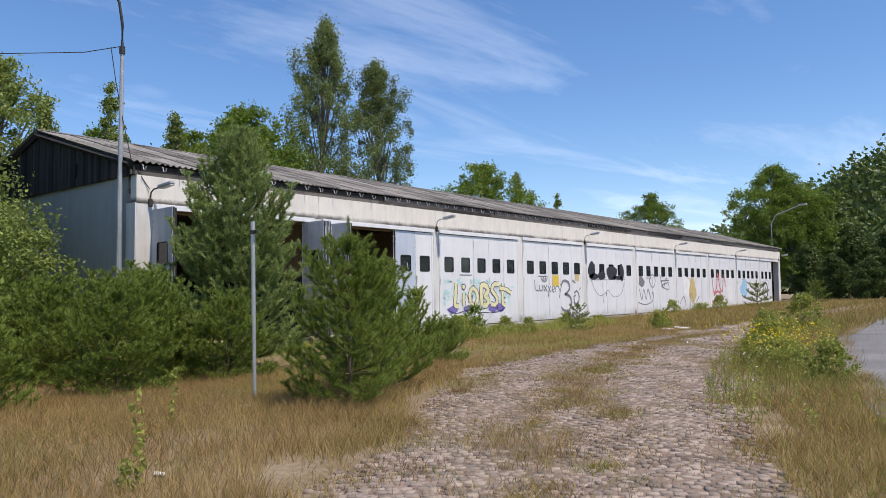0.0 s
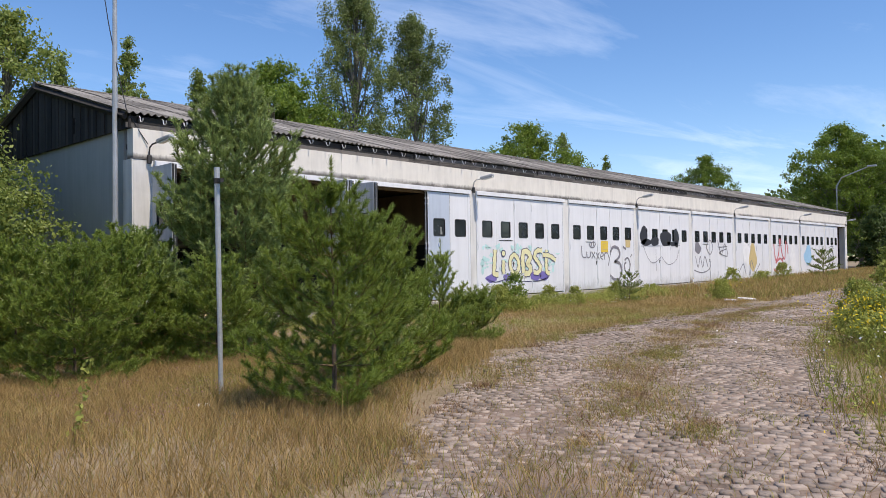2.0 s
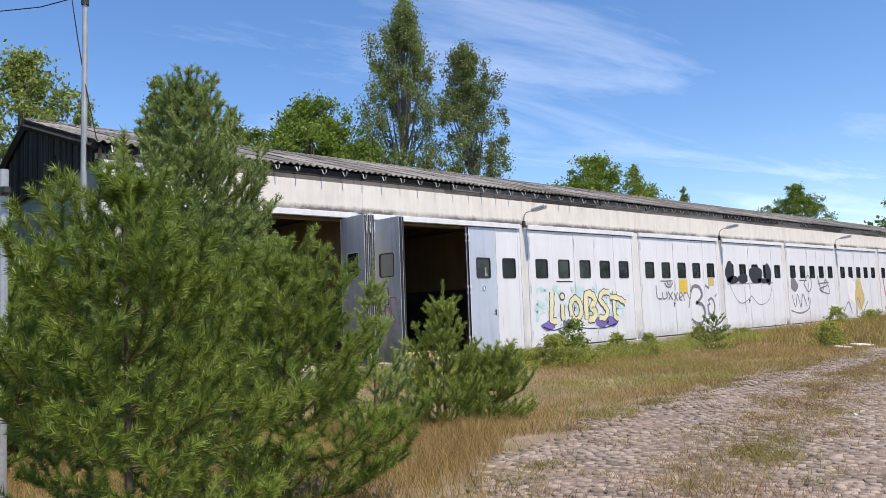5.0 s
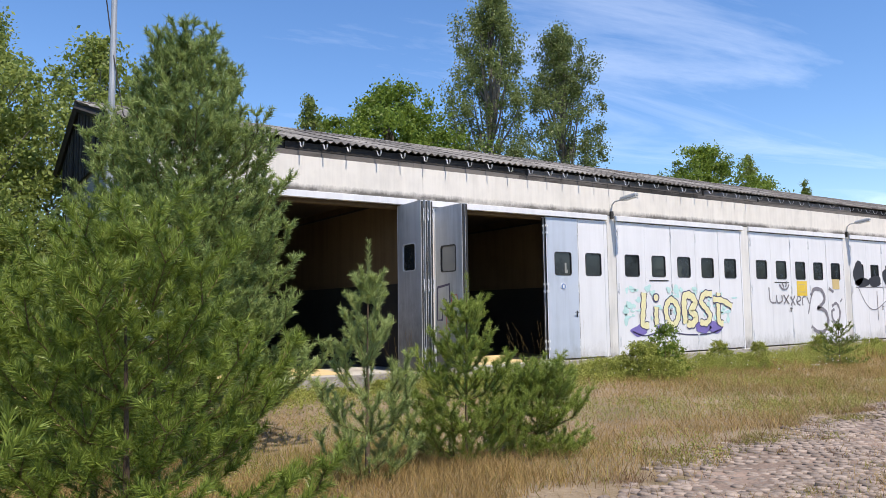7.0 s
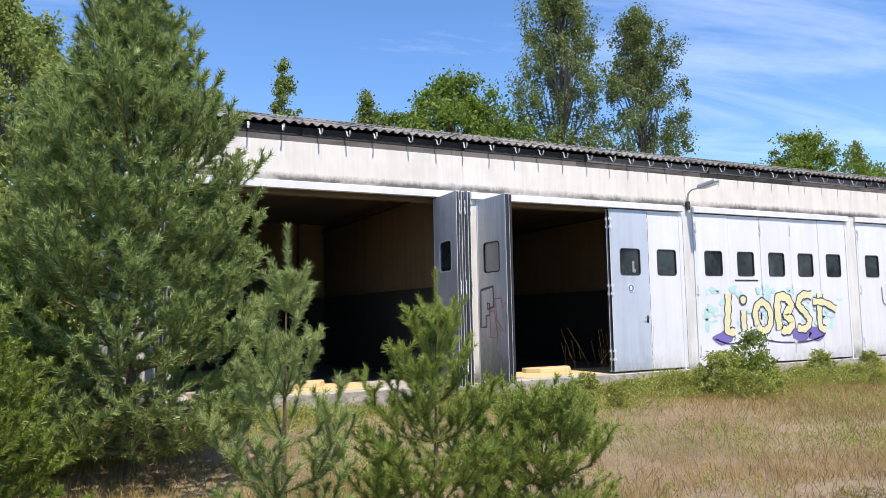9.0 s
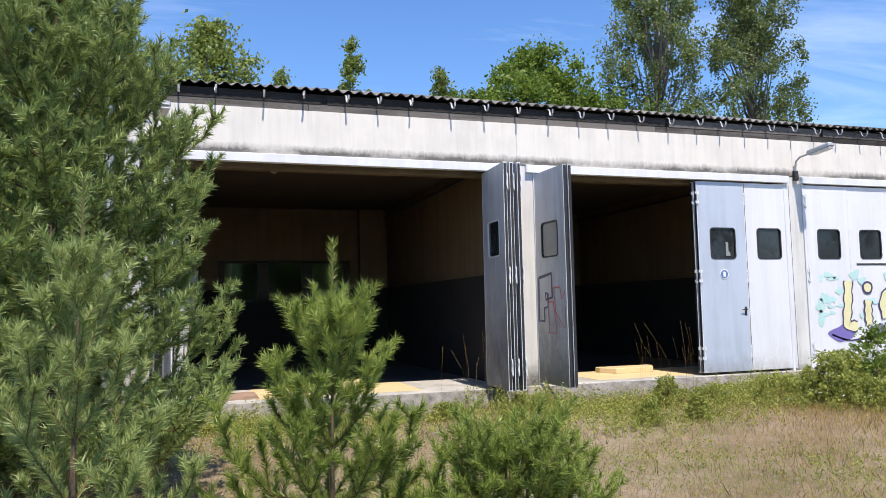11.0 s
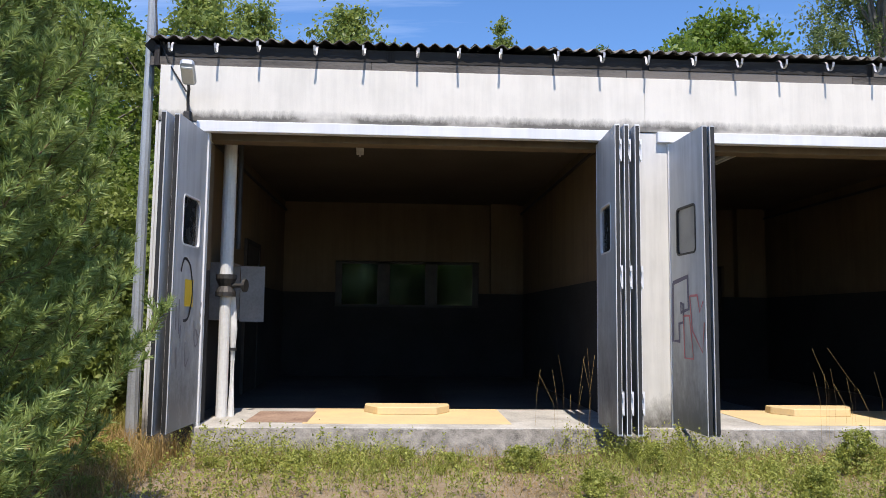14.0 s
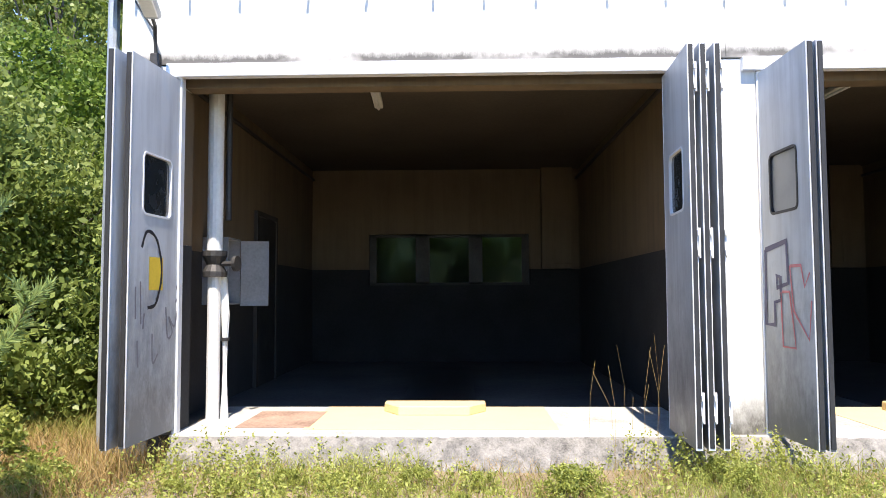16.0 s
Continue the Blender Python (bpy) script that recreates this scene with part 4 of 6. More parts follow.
# shrubs beside the gable; last four are added unseen to dim the back windows
shrub = tree_meshes(4.4, 2.2, 21, 230, 150, 0.052, "bush", 0.03, M_LEAF_BIRCH, clump_r=0.55, trunk_r=0.01)
shrub_b = tree_meshes(5.5, 2.0, 22, 230, 150, 0.054, "bush", 0.03, M_LEAF, clump_r=0.55, trunk_r=0.01)
for x, y, s, t, v in ((-21.0, 6.6, 1.1, 0, 0), (-18.6, 5.9, 1.0, 90, 0), (-23.5, 6.6, 1.1, 50, 1), (-26.0, 6.3, 1.15, 150, 1), (-17.0, 3.6, 1.05, 210, 0), (-20.5, 3.5, 1.3, 300, 1), (-21.8, 7.6, 0.92, 30, 0), (-30.2, 11.2, 0.8, 0, 1), (-30.0, 13.2, 0.75, 200, 1), (-30.2, 15.2, 0.78, 60, 1), (-29.6, 20.0, 0.75, 120, 1)):
    tree((shrub, shrub_b)[v], x, y, "leafy light green shrub by the gable, some added behind back windows", t, s, "shrub", "shrub", "shrubs by the gable")

# pines along the walk
big_pine = pine_meshes(5.4, 2.0, 41, 13, 9, 0.085, 0.0058, 340, 0.05, 0.6, 0.36, 0.55, M_NEEDLE_DARK, M_NEEDLE_DARK, lift=0.75, depth=1)
pine(big_pine, -13.8, 10.0, "tall dense young pine in front of the open garage", 30)
near_pine = pine_meshes(2.4, 1.0, 42, 8, 6, 0.062, 0.0027, 760, 0.06, 0.5, 0.27, 0.62, None, M_NEEDLE_TIP, lift=0.5, depth=1)
pine(near_pine, -6.95, 6.72, "bushy bright green young pine beside the road", 0)
near_pine_b = pine_meshes(2.05, 0.95, 48, 8, 7, 0.06, 0.0024, 760, 0.06, 0.36, 0.27, 0.55, None, M_NEEDLE_TIP, lift=0.5, depth=1)
pine(near_pine_b, -7.95, 8.2, "bushy bright green young pine behind another", 140)
candle_pine = pine_meshes(2.2, 0.55, 43, 6, 5, 0.06, 0.0026, 820, 0.06, 0.58, 0.3, 1.0, M_NEEDLE_PALE, M_NEEDLE_PALE, lift=1.0, depth=1)
pine(candle_pine, -10.21, 10.67, "small young pine with upright candle shoots", 40, 1.0, "pine_sapling")
wide_pine = pine_meshes(1.9, 0.72, 44, 6, 7, 0.056, 0.0024, 860, 0.05, 0.5, 0.24, 0.9, M_NEEDLE_BRIGHT, M_NEEDLE_BRIGHT, lift=0.8, depth=1)
pine(wide_pine, -10.26, 11.8, "low wide young pine with upright shoots", 0, 1.0, "pine_sapling")
low_pine = pine_meshes(0.95, 0.7, 47, 5, 9, 0.056, 0.0026, 640, 0.06, 0.2, 0.2, 0.5, None, M_NEEDLE_BRIGHT, lift=0.6, depth=1)
pine(low_pine, -10.3, 12.75, "low spreading young pine in the grass", 0, 1.0, "pine_sapling")
row_pine = pine_meshes(2.15, 1.15, 45, 7, 7, 0.07, 0.0052, 360, 0.05, 0.4, 0.29, 0.5, None, M_NEEDLE_TIP, lift=0.5, depth=1)
for x, y, s, t in ((-12.0, 6.3, 0.9, 0), (-13.4, 7.6, 1.0, 60), (-15.0, 8.6, 1.1, 130), (-16.4, 8.4, 1.05, 200), (-14.6, 6.4, 0.95, 260), (-12.2, 8.6, 0.82, 300), (-11.4, 3.9, 0.8, 20), (-16.6, 6.2, 1.05, 90), (-9.8, 2.6, 0.5, 70)):
    pine(row_pine, x, y, "dense young pine in the row before the gable", t, s, group="row of young pines")
small_pine = pine_meshes(1.05, 0.45, 46, 5, 6, 0.055, 0.0045, 260, 0.06, 0.25, 0.2, 0.6)
for x, y, s, t in ((-14.9, 27.2, 1.15, 0), (-16.2, 56.0, 1.9, 50), (-14.5, 66.0, 2.0, 90)):
    pine(small_pine, x, y, "small dark green pine in the grass before the doors", t, s, "pine_sapling")

# ---- posts ----
pole = thing("lamp_pole", "tall galvanised lamp pole with a curved arm by the gable", "lamp pole", at=(-18.87, 9.93, gz(-18.87, 9.93)))
part("pole", tube(bmesh.new(), [(0, 0, -0.1), (0, 0, 3.0), (0.03, 0.02, 8.3)], [0.085, 0.07, 0.05], 10), M_GALV, pole)
part("arm", tube(bmesh.new(), [(0.03, 0.02, 8.25), (0.03, 0.02, 8.9), (0.0, -0.06, 9.5), (-0.15, -0.3, 9.95), (-0.4, -0.7, 10.2), (-0.8, -1.3, 10.3)], [0.045, 0.04, 0.035, 0.03, 0.028, 0.026], 8), M_IRON, pole)
part("collar", tube(bmesh.new(), [(0.03, 0.02, 8.1), (0.03, 0.02, 8.3)], [0.075, 0.075], 10), M_IRON, pole)
post = thing("fence_post", "slim grey metal post leaning in the grass", "post", at=Matrix.Translation((-8.58, 6.48, gz(-8.58, 6.48))) @ pose(0, 0, 0, 0, -1.0, 0))
part("tube", tube(bmesh.new(), [(0, 0, -0.15), (0, 0, 2.5)], [0.026, 0.031], 10), M_GALV, post)
part("clamp", tube(boxes((-0.02, 0.1, -0.02, 0.02, 2.33, 2.37)), [(0, 0, 2.32), (0, 0, 2.38)], [0.036, 0.036], 10), M_IRON, post)

# ---- wall lamps, signs and paint on the doors ----


def wall_lamp(y):
    lamp = thing("wall_lamp", "grey wall lamp on a bent arm above the doors", "wall lamp", "wall lamps", at=(FX, y, 3.98))
    part("arm", tube(bmesh.new(), [(0.03, 0, -0.08), (0.04, 0, 0.12), (0.06, 0.0, 0.24), (0.14, 0.03, 0.32), (0.34, 0.08, 0.35)], [0.02, 0.02, 0.02, 0.02, 0.02], 6), M_IRON if y < 12 else M_GALV, lamp)
    part("wall_box", boxes((0.0, 0.07, -0.05, 0.05, -0.14, 0.06), bevel=0.01), M_IRON, lamp)
    bm = boxes((0.0, 0.52, -0.09, 0.09, -0.05, 0.05), bevel=0.03)
    for v in bm.verts:
        v.co.y *= 1.0 - 0.35 * abs(v.co.x - 0.2)
    bm.transform(Matrix.Translation((0.3, 0.08, 0.36)) @ pose(0, 0, 0, 0, -10, 12))
    part("head", bm, M_GALV, lamp)
    bm = boxes((0.1, 0.5, -0.07, 0.07, -0.075, -0.05), bevel=0.01)
    bm.transform(Matrix.Translation((0.3, 0.08, 0.36)) @ pose(0, 0, 0, 0, -10, 12))
    part("lens", bm, M_PIPE, lamp, "clouded lamp lens")


for k in (0, 2, 4, 6, 8, 10):
    wall_lamp(pillar_y[k] + (0.08 if k == 0 else 0.04 if k < 10 else -0.3))


def spray(name, c, rough=0.5):
    return surface(name, tuple(v * 0.8 for v in c), c, 2.5, 30, rough, relief=0.05)


S_BLACK, S_YELLOW, S_PURPLE, S_CYAN = spray("black_spray", (0.03, 0.03, 0.035)), spray("pale_yellow_spray", (0.82, 0.77, 0.44)), spray("violet_spray", (0.20, 0.16, 0.45)), spray("turquoise_spray", (0.52, 0.77, 0.73))
S_GREY, S_RED, S_OCHRE, S_WHITE, S_BLUE = spray("grey_spray", (0.22, 0.21, 0.23)), spray("red_spray", (0.62, 0.16, 0.17)), spray("ochre_spray", (0.62, 0.48, 0.22)), spray("white_spray", (0.86, 0.86, 0.85)), spray("light_blue_spray", (0.35, 0.60, 0.80))
S_NAVY = spray("dark_violet_spray", (0.07, 0.06, 0.13))
S_SIGN = spray("sign_yellow", (0.80, 0.56, 0.06))
PX = DX + 0.0305


def curve_through(pts, n=6):
    """Points on a smooth line through pts."""
    out = []
    for i in range(len(pts) - 1):
        a, b, c, d = pts[max(i - 1, 0)], pts[i], pts[i + 1], pts[min(i + 2, len(pts) - 1)]
        for k in range(n):
            t = k / n
            out.append(tuple(0.5 * (2 * b[q] + (c[q] - a[q]) * t + (2 * a[q] - 5 * b[q] + 4 * c[q] - d[q]) * t * t + (3 * b[q] - a[q] - 3 * c[q] + d[q]) * t ** 3) for q in (0, 1)))
    return out + [tuple(pts[-1])]


def stroke(parent, pts, width, material, x=PX, smooth=True, layer=0, name="paint_line"):
    """A painted line on an upright face."""
    if smooth:
        pts = curve_through(pts)
    bm = bmesh.new()
    rows = []
    x += math.copysign(0.0007 * layer, x if abs(x) < 1 else 1)
    for i, p in enumerate(pts):
        a, b = pts[max(i - 1, 0)], pts[min(i + 1, len(pts) - 1)]
        d = math.hypot(b[0] - a[0], b[1] - a[1]) or 1
        ny, nz = -(b[1] - a[1]) / d, (b[0] - a[0]) / d
        w = width / 2 * (1 + 0.15 * math.sin(i * 1.7))
        rows.append([bm.verts.new((x, p[0] + s * w * ny, p[1] + s * w * nz)) for s in (-1, 1)])
    for a, b in zip(rows, rows[1:]):
        bm.faces.new((a[0], b[0], b[1], a[1]))
    return part(name, bm, material, parent)


def patch(parent, pts, material, x=PX, layer=0, smooth=True, name="paint_patch"):
    if smooth:
        pts = curve_through(list(pts) + [pts[0]])[:-1]
    bm = bmesh.new()
    x += math.copysign(0.0007 * layer, x if abs(x) < 1 else 1)
    bm.faces.new([bm.verts.new((x, a, b)) for a, b in pts])
    bmesh.ops.triangulate(bm, faces=bm.faces[:])
    return part(name, bm, material, parent)


def blob(cy_, cz_, ry, rz, wob=0.15, seed=0, n=12):
    return [(cy_ + ry * (1 + wob * math.sin(3 * a + seed)) * math.cos(a), cz_ + rz * (1 + wob * math.cos(2 * a + seed)) * math.sin(a)) for a in [2 * math.pi * k / n for k in range(n)]]


# the coloured piece on the third door
d3 = closed[2][0]
gen = np.random.default_rng(5)
for i in range(70):
    a, b = gen.uniform(23.05, 27.95), gen.uniform(0.9, 1.95)
    patch(d3, blob(a, b, gen.uniform(0.04, 0.15), gen.uniform(0.03, 0.12), 0.35, i), S_CYAN, layer=i % 3)
for c, ry in ((23.6, 0.4), (24.5, 0.25), (26.3, 0.45), (26.9, 0.4)):
    patch(d3, blob(c, 0.78, ry * 0.8, 0.17, 0.25, c), S_PURPLE, layer=4)
letters = [
    ([(23.8, 1.82), (23.76, 1.35), (23.72, 0.95), (23.98, 0.9)], 0.19),
    ([(24.3, 1.42), (24.28, 1.15), (24.3, 0.92)], 0.17),
    ([(24.75, 1.05), (24.7, 1.4), (24.95, 1.62), (25.22, 1.4), (25.2, 1.05), (24.97, 0.9), (24.76, 1.03)], 0.18),
    ([(25.55, 0.92), (25.5, 1.35), (25.55, 1.72), (25.85, 1.72), (26.0, 1.5), (25.8, 1.3), (26.02, 1.1), (25.85, 0.9), (25.6, 0.92)], 0.22),
    ([(26.8, 1.78), (26.45, 1.78), (26.28, 1.55), (26.5, 1.35), (26.68, 1.12), (26.5, 0.92), (26.2, 0.95)], 0.18),
    ([(27.12, 1.82), (27.08, 1.35), (27.1, 0.95), (27.3, 0.88)], 0.18),
    ([(26.85, 1.62), (27.3, 1.58), (27.75, 1.4)], 0.17),
]
for i, (path, w) in enumerate(letters):
    stroke(d3, path, w + 0.055, S_NAVY, layer=5 + 2 * i)
    stroke(d3, path, w - 0.01, S_YELLOW, layer=6 + 2 * i)
patch(d3, blob(24.3, 1.68, 0.14, 0.14, 0.05), S_NAVY, layer=5)
patch(d3, blob(24.3, 1.68, 0.095, 0.095, 0.05), S_YELLOW, layer=6)
stroke(d3, [(23.3, 0.75), (23.8, 0.62), (24.6, 0.72), (25.6, 0.6), (26.6, 0.6), (27.2, 0.72)], 0.035, S_NAVY, layer=4)
# grey tag and the figure three on the fourth door
d4 = closed[3][0]
for pts in ([(29.75, 2.0), (29.8, 1.55), (30.1, 1.5)], [(30.15, 1.75), (30.2, 1.5), (30.45, 1.55), (30.45, 1.75)], [(30.55, 1.75), (30.85, 1.45)], [(30.85, 1.75), (30.55, 1.45)], [(30.95, 1.7), (31.2, 1.4)], [(31.2, 1.72), (30.95, 1.4)], [(31.3, 1.5), (31.55, 1.6), (31.4, 1.72), (31.3, 1.5), (31.5, 1.4)], [(31.65, 1.4), (31.65, 1.65), (31.85, 1.7)], [(31.9, 1.7), (32.05, 1.45)], [(32.2, 1.75), (31.95, 1.1)]):
    stroke(d4, pts, 0.055, S_GREY)
for pts in ([(30.35, 2.1), (30.5, 1.95), (30.75, 1.95), (30.9, 2.1)], [(30.5, 2.15), (30.6, 2.0)], [(30.75, 2.2), (30.7, 2.0)]):
    stroke(d4, pts, 0.06, S_GREY)
stroke(d4, [(32.15, 1.72), (32.4, 1.95), (32.85, 1.9), (33.0, 1.6), (32.7, 1.35), (32.55, 1.3), (33.0, 1.2), (33.15, 0.85), (32.9, 0.5), (32.45, 0.5), (32.1, 0.68)], 0.13, S_GREY)
stroke(d4, [(33.45, 1.35), (33.75, 1.45), (33.95, 1.15), (33.8, 0.8), (33.5, 0.85), (33.42, 1.15), (33.6, 1.25)], 0.10, S_GREY)
stroke(d4, [(33.3, 1.98), (33.6, 1.85)], 0.1, S_GREY)
stroke(d4, [(34.0, 1.5), (34.15, 1.62)], 0.06, S_GREY)
patch(d4, [(31.35, 1.72), (31.95, 1.72), (31.95, 2.22), (31.35, 2.22)], S_SIGN, smooth=False, layer=2, name="yellow_plate")
stroke(d4, [(31.45, 1.85), (31.85, 1.85), (31.85, 2.1), (31.45, 2.1), (31.45, 1.85)], 0.03, S_OCHRE, smooth=False, layer=3)
patch(d4, [(33.55, 1.95), (34.0, 1.95), (34.0, 2.3), (33.55, 2.3)], S_OCHRE, smooth=False, layer=1, name="faded_plate")
# black shapes and faint outlines on the fifth door
d5 = closed[4][0]
for c in ((35.35, 2.55, 0.36, 0.42), (35.6, 2.2, 0.5, 0.16), (36.5, 2.25, 0.45, 0.22), (37.7, 2.4, 0.62, 0.42), (38.9, 2.45, 0.28, 0.5), (38.4, 2.15, 0.6, 0.12)):
    patch(d5, blob(*c, 0.12, c[0]), S_BLACK, layer=2)
for pts in ([(35.3, 2.0), (35.8, 1.4), (36.4, 1.2), (37.2, 1.5)], [(37.2, 1.5), (37.9, 1.1), (38.8, 1.3), (39.2, 1.9)], [(36.6, 1.9), (36.6, 0.8)], [(35.1, 2.02), (39.3, 2.06)]):
    stroke(d5, pts, 0.03, S_GREY)
# scribbles on the sixth door
d6 = closed[5][0]
patch(d6, blob(41.5, 1.95, 0.4, 0.3, 0.2, 2), S_GREY)
for pts in ([(41.2, 1.5), (41.5, 0.9), (41.8, 1.5), (42.1, 0.9), (42.4, 1.5), (42.8, 0.9)], [(41.0, 0.75), (42.0, 0.6), (43.0, 0.8), (43.2, 1.3)], [(42.6, 2.0), (43.1, 2.4), (43.5, 2.0), (43.1, 1.6), (42.6, 2.0)], [(44.2, 2.4), (44.7, 1.6), (45.2, 2.2), (45.6, 1.5), (44.4, 1.7), (45.4, 1.9)], [(44.3, 2.0), (45.6, 2.05)]):
    stroke(d6, pts, 0.06, S_GREY)
# white and ochre figure, red loops, pale blue patch on the next ones
d7, d8, d9, d10 = closed[6][0], closed[7][0], closed[8][0], closed[9][0]
patch(d7, blob(48.6, 1.6, 0.7, 0.75, 0.2, 1), S_WHITE)
patch(d7, blob(49.6, 1.4, 0.65, 0.75, 0.2, 3), S_OCHRE, layer=1)
for pts in ([(47.3, 0.5), (48.0, 1.0), (48.4, 0.4)], [(49.0, 0.3), (49.3, 1.2), (49.9, 0.4)], [(50.1, 0.5), (50.8, 1.0)]):
    stroke(d7, pts, 0.07, S_GREY, layer=2)
for pts in ([(53.4, 2.3), (53.7, 1.2), (54.3, 1.6), (54.6, 2.6), (55.0, 1.6), (55.5, 1.3), (55.8, 2.5)], [(53.3, 0.6), (54.2, 0.4), (55.2, 0.9), (54.6, 1.3), (53.7, 1.0)], [(56.0, 2.4), (56.2, 1.6)]):
    stroke(d8, pts, 0.14, S_RED)
patch(d8, blob(57.2, 1.4, 0.6, 0.8, 0.2, 4), S_WHITE)
patch(d9, blob(60.6, 1.5, 0.9, 0.65, 0.2, 4), S_BLUE)
ring_pts = blob(66.3, 1.3, 0.65, 0.65, 0.02)
stroke(d10, ring_pts + [ring_pts[0]], 0.16, S_BLACK)
stroke(d10, [(66.0, 1.3), (66.3, 1.5), (66.6, 1.2), (66.2, 1.1)], 0.1, S_BLACK)
# outlines on the open leaf of the second door, both marks local to the leaf
stroke(second_leaf, [(0.12, 1.80), (0.58, 1.86), (0.60, 1.46), (0.36, 1.42), (0.36, 1.54), (0.44, 1.52), (0.44, 1.30), (0.30, 1.28), (0.30, 1.06), (0.10, 1.06), (0.12, 1.80)], 0.055, S_NAVY, x=0.03, smooth=False)
stroke(second_leaf, [(0.44, 1.38), (0.62, 1.38), (0.68, 1.08), (0.72, 0.86), (0.46, 0.86), (0.44, 1.38)], 0.03, S_RED, x=0.03, smooth=False)
stroke(second_leaf, [(0.64, 1.62), (0.86, 1.62), (0.92, 1.42), (1.02, 1.55)], 0.03, S_RED, x=0.03, smooth=False)
stroke(second_leaf, [(0.64, 1.62), (0.70, 1.2), (0.98, 0.95), (1.04, 1.3)], 0.028, S_RED, x=0.03, smooth=False)
# sign, arc and tags on the open leaf of the first door
patch(left_leaf, [(0.42, 1.42), (0.70, 1.42), (0.70, 1.74), (0.42, 1.74)], S_SIGN, x=-0.03, smooth=False, name="yellow_plate")
stroke(left_leaf, [(0.85, 1.82), (0.75, 1.98), (0.55, 1.9), (0.45, 1.6), (0.55, 1.3), (0.72, 1.25)], 0.035, S_BLACK, x=-0.03, layer=2)
for pts in ([(0.95, 1.45), (0.94, 1.15)], [(0.86, 1.5), (0.84, 1.1)], [(0.78, 1.2), (0.8, 1.05)], [(0.35, 1.25), (0.3, 0.95), (0.2, 1.0), (0.28, 1.15), (0.16, 1.05), (0.1, 1.2)], [(0.14, 1.3), (0.05, 1.38), (0.12, 1.45), (0.04, 1.5)], [(0.9, 0.95), (0.88, 0.7)], [(0.62, 1.0), (0.6, 0.72), (0.5, 0.8)]):
    stroke(left_leaf, pts, 0.025, S_GREY, x=-0.03, layer=1)
# round blue sign on the closed leaf of the second door
sign = thing("round_sign", "small round blue and white sign on the door leaf", "sign", at=(DX + 0.03, 20.78, 1.98))
disc = bmesh.new()
bmesh.ops.create_cone(disc, cap_ends=True, segments=24, radius1=0.095, radius2=0.095, depth=0.006, matrix=pose(0, 0, 0, 0, 90, 0))
part("plate", disc, S_WHITE, sign)
disc = bmesh.new()
bmesh.ops.create_cone(disc, cap_ends=True, segments=24, radius1=0.08, radius2=0.08, depth=0.004, matrix=pose(0.004, 0, 0, 0, 90, 0))
part("face", disc, spray("sign_blue", (0.10, 0.20, 0.42)), sign)
part("symbol", boxes((0.006, 0.0075, -0.028, 0.028, -0.05, 0.045)), S_WHITE, sign)

# ---- inside the first bays ----
for k in (0, 1):
    yc = pillar_y[k] + 2.95
    stop = bmesh.new()
    base = [(-0.62, 0.02), (-0.42, 0.34), (0.42, 0.34), (0.62, 0.02), (0.62, -0.16), (-0.62, -0.16)]
    lo = [stop.verts.new((b, a, 0)) for a, b in base]
    hi = [stop.verts.new((b * 0.97, a * 0.985, 0.11)) for a, b in base]
    stop.faces.new(lo[::-1]), stop.faces.new(hi)
    for i in range(6):
        stop.faces.new((lo[i], lo[(i + 1) % 6], hi[(i + 1) % 6], hi[i]))
    bmesh.ops.bevel(stop, geom=stop.edges[:], offset=0.012, segments=1, affect="EDGES")
    w = tagged(new("wheel_stop", bm_mesh("wheel_stop", stop, M_YELLOW)), "worn yellow painted concrete wheel stop on the sill", "wheel stop")
    w.matrix_basis = Matrix.Translation((FX - 1.5, yc, FLOOR_Z + 0.012))
    setting("floor_marking_%d" % (k + 1), boxes((FX - 1.85, FX - 0.25, yc - 1.35, yc + 1.35, FLOOR_Z + 0.0125, FLOOR_Z + 0.017)), M_YELLOW, "faded yellow paint on the sill", "marking")
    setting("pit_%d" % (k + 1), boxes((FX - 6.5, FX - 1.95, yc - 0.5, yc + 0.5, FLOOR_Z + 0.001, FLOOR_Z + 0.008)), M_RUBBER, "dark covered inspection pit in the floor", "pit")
    lamp = thing("ceiling_lamp", "dusty fluorescent batten lamp under the ceiling", "ceiling lamp", "ceiling lamps", at=Matrix.Translation((-20.6, pillar_y[k] + 2.15, CEIL_Z)) @ pose(0, 0, 0, 0, 0, 3))
    part("body", boxes((-0.65, 0.65, -0.06, 0.06, -0.07, 0.0), bevel=0.01), M_PIPE, lamp)
    part("tube", tube(bmesh.new(), [(-0.6, 0, -0.09), (0.6, 0, -0.09)], [0.018, 0.018], 8), S_WHITE, lamp)
for k, y, d in ((1, 10.802, 1), (2, 16.228, -1), (3, 16.832, 1)):
    a, b = min(y, y + 0.012 * d), max(y, y + 0.012 * d)
    setting("reveal_%d_upper" % k, boxes((FX - 0.46, FX - 0.11, a, b, 2.04, 3.72)), M_CREAM_SHADED, "cream painted side of the door opening", "wall")
    setting("reveal_%d_dado" % k, boxes((FX - 0.46, FX - 0.11, a, b, FLOOR_Z + 0.014, 2.036)), M_DADO, "dark painted side of the door opening", "wall")
plate = tagged(new("steel_plate", bm_mesh("steel_plate", boxes((-19.95, -18.85, 11.35, 12.15, FLOOR_Z + 0.013, FLOOR_Z + 0.02)), surface("rusty_plate", (0.16, 0.09, 0.06), (0.42, 0.30, 0.22), 3, 30))), "rusty steel plate lying on the sill", "steel plate")
pipe = thing("standpipe", "white painted standpipe with a dark valve beside the pillar", "pipe", at=(-19.38, 10.93, FLOOR_Z))
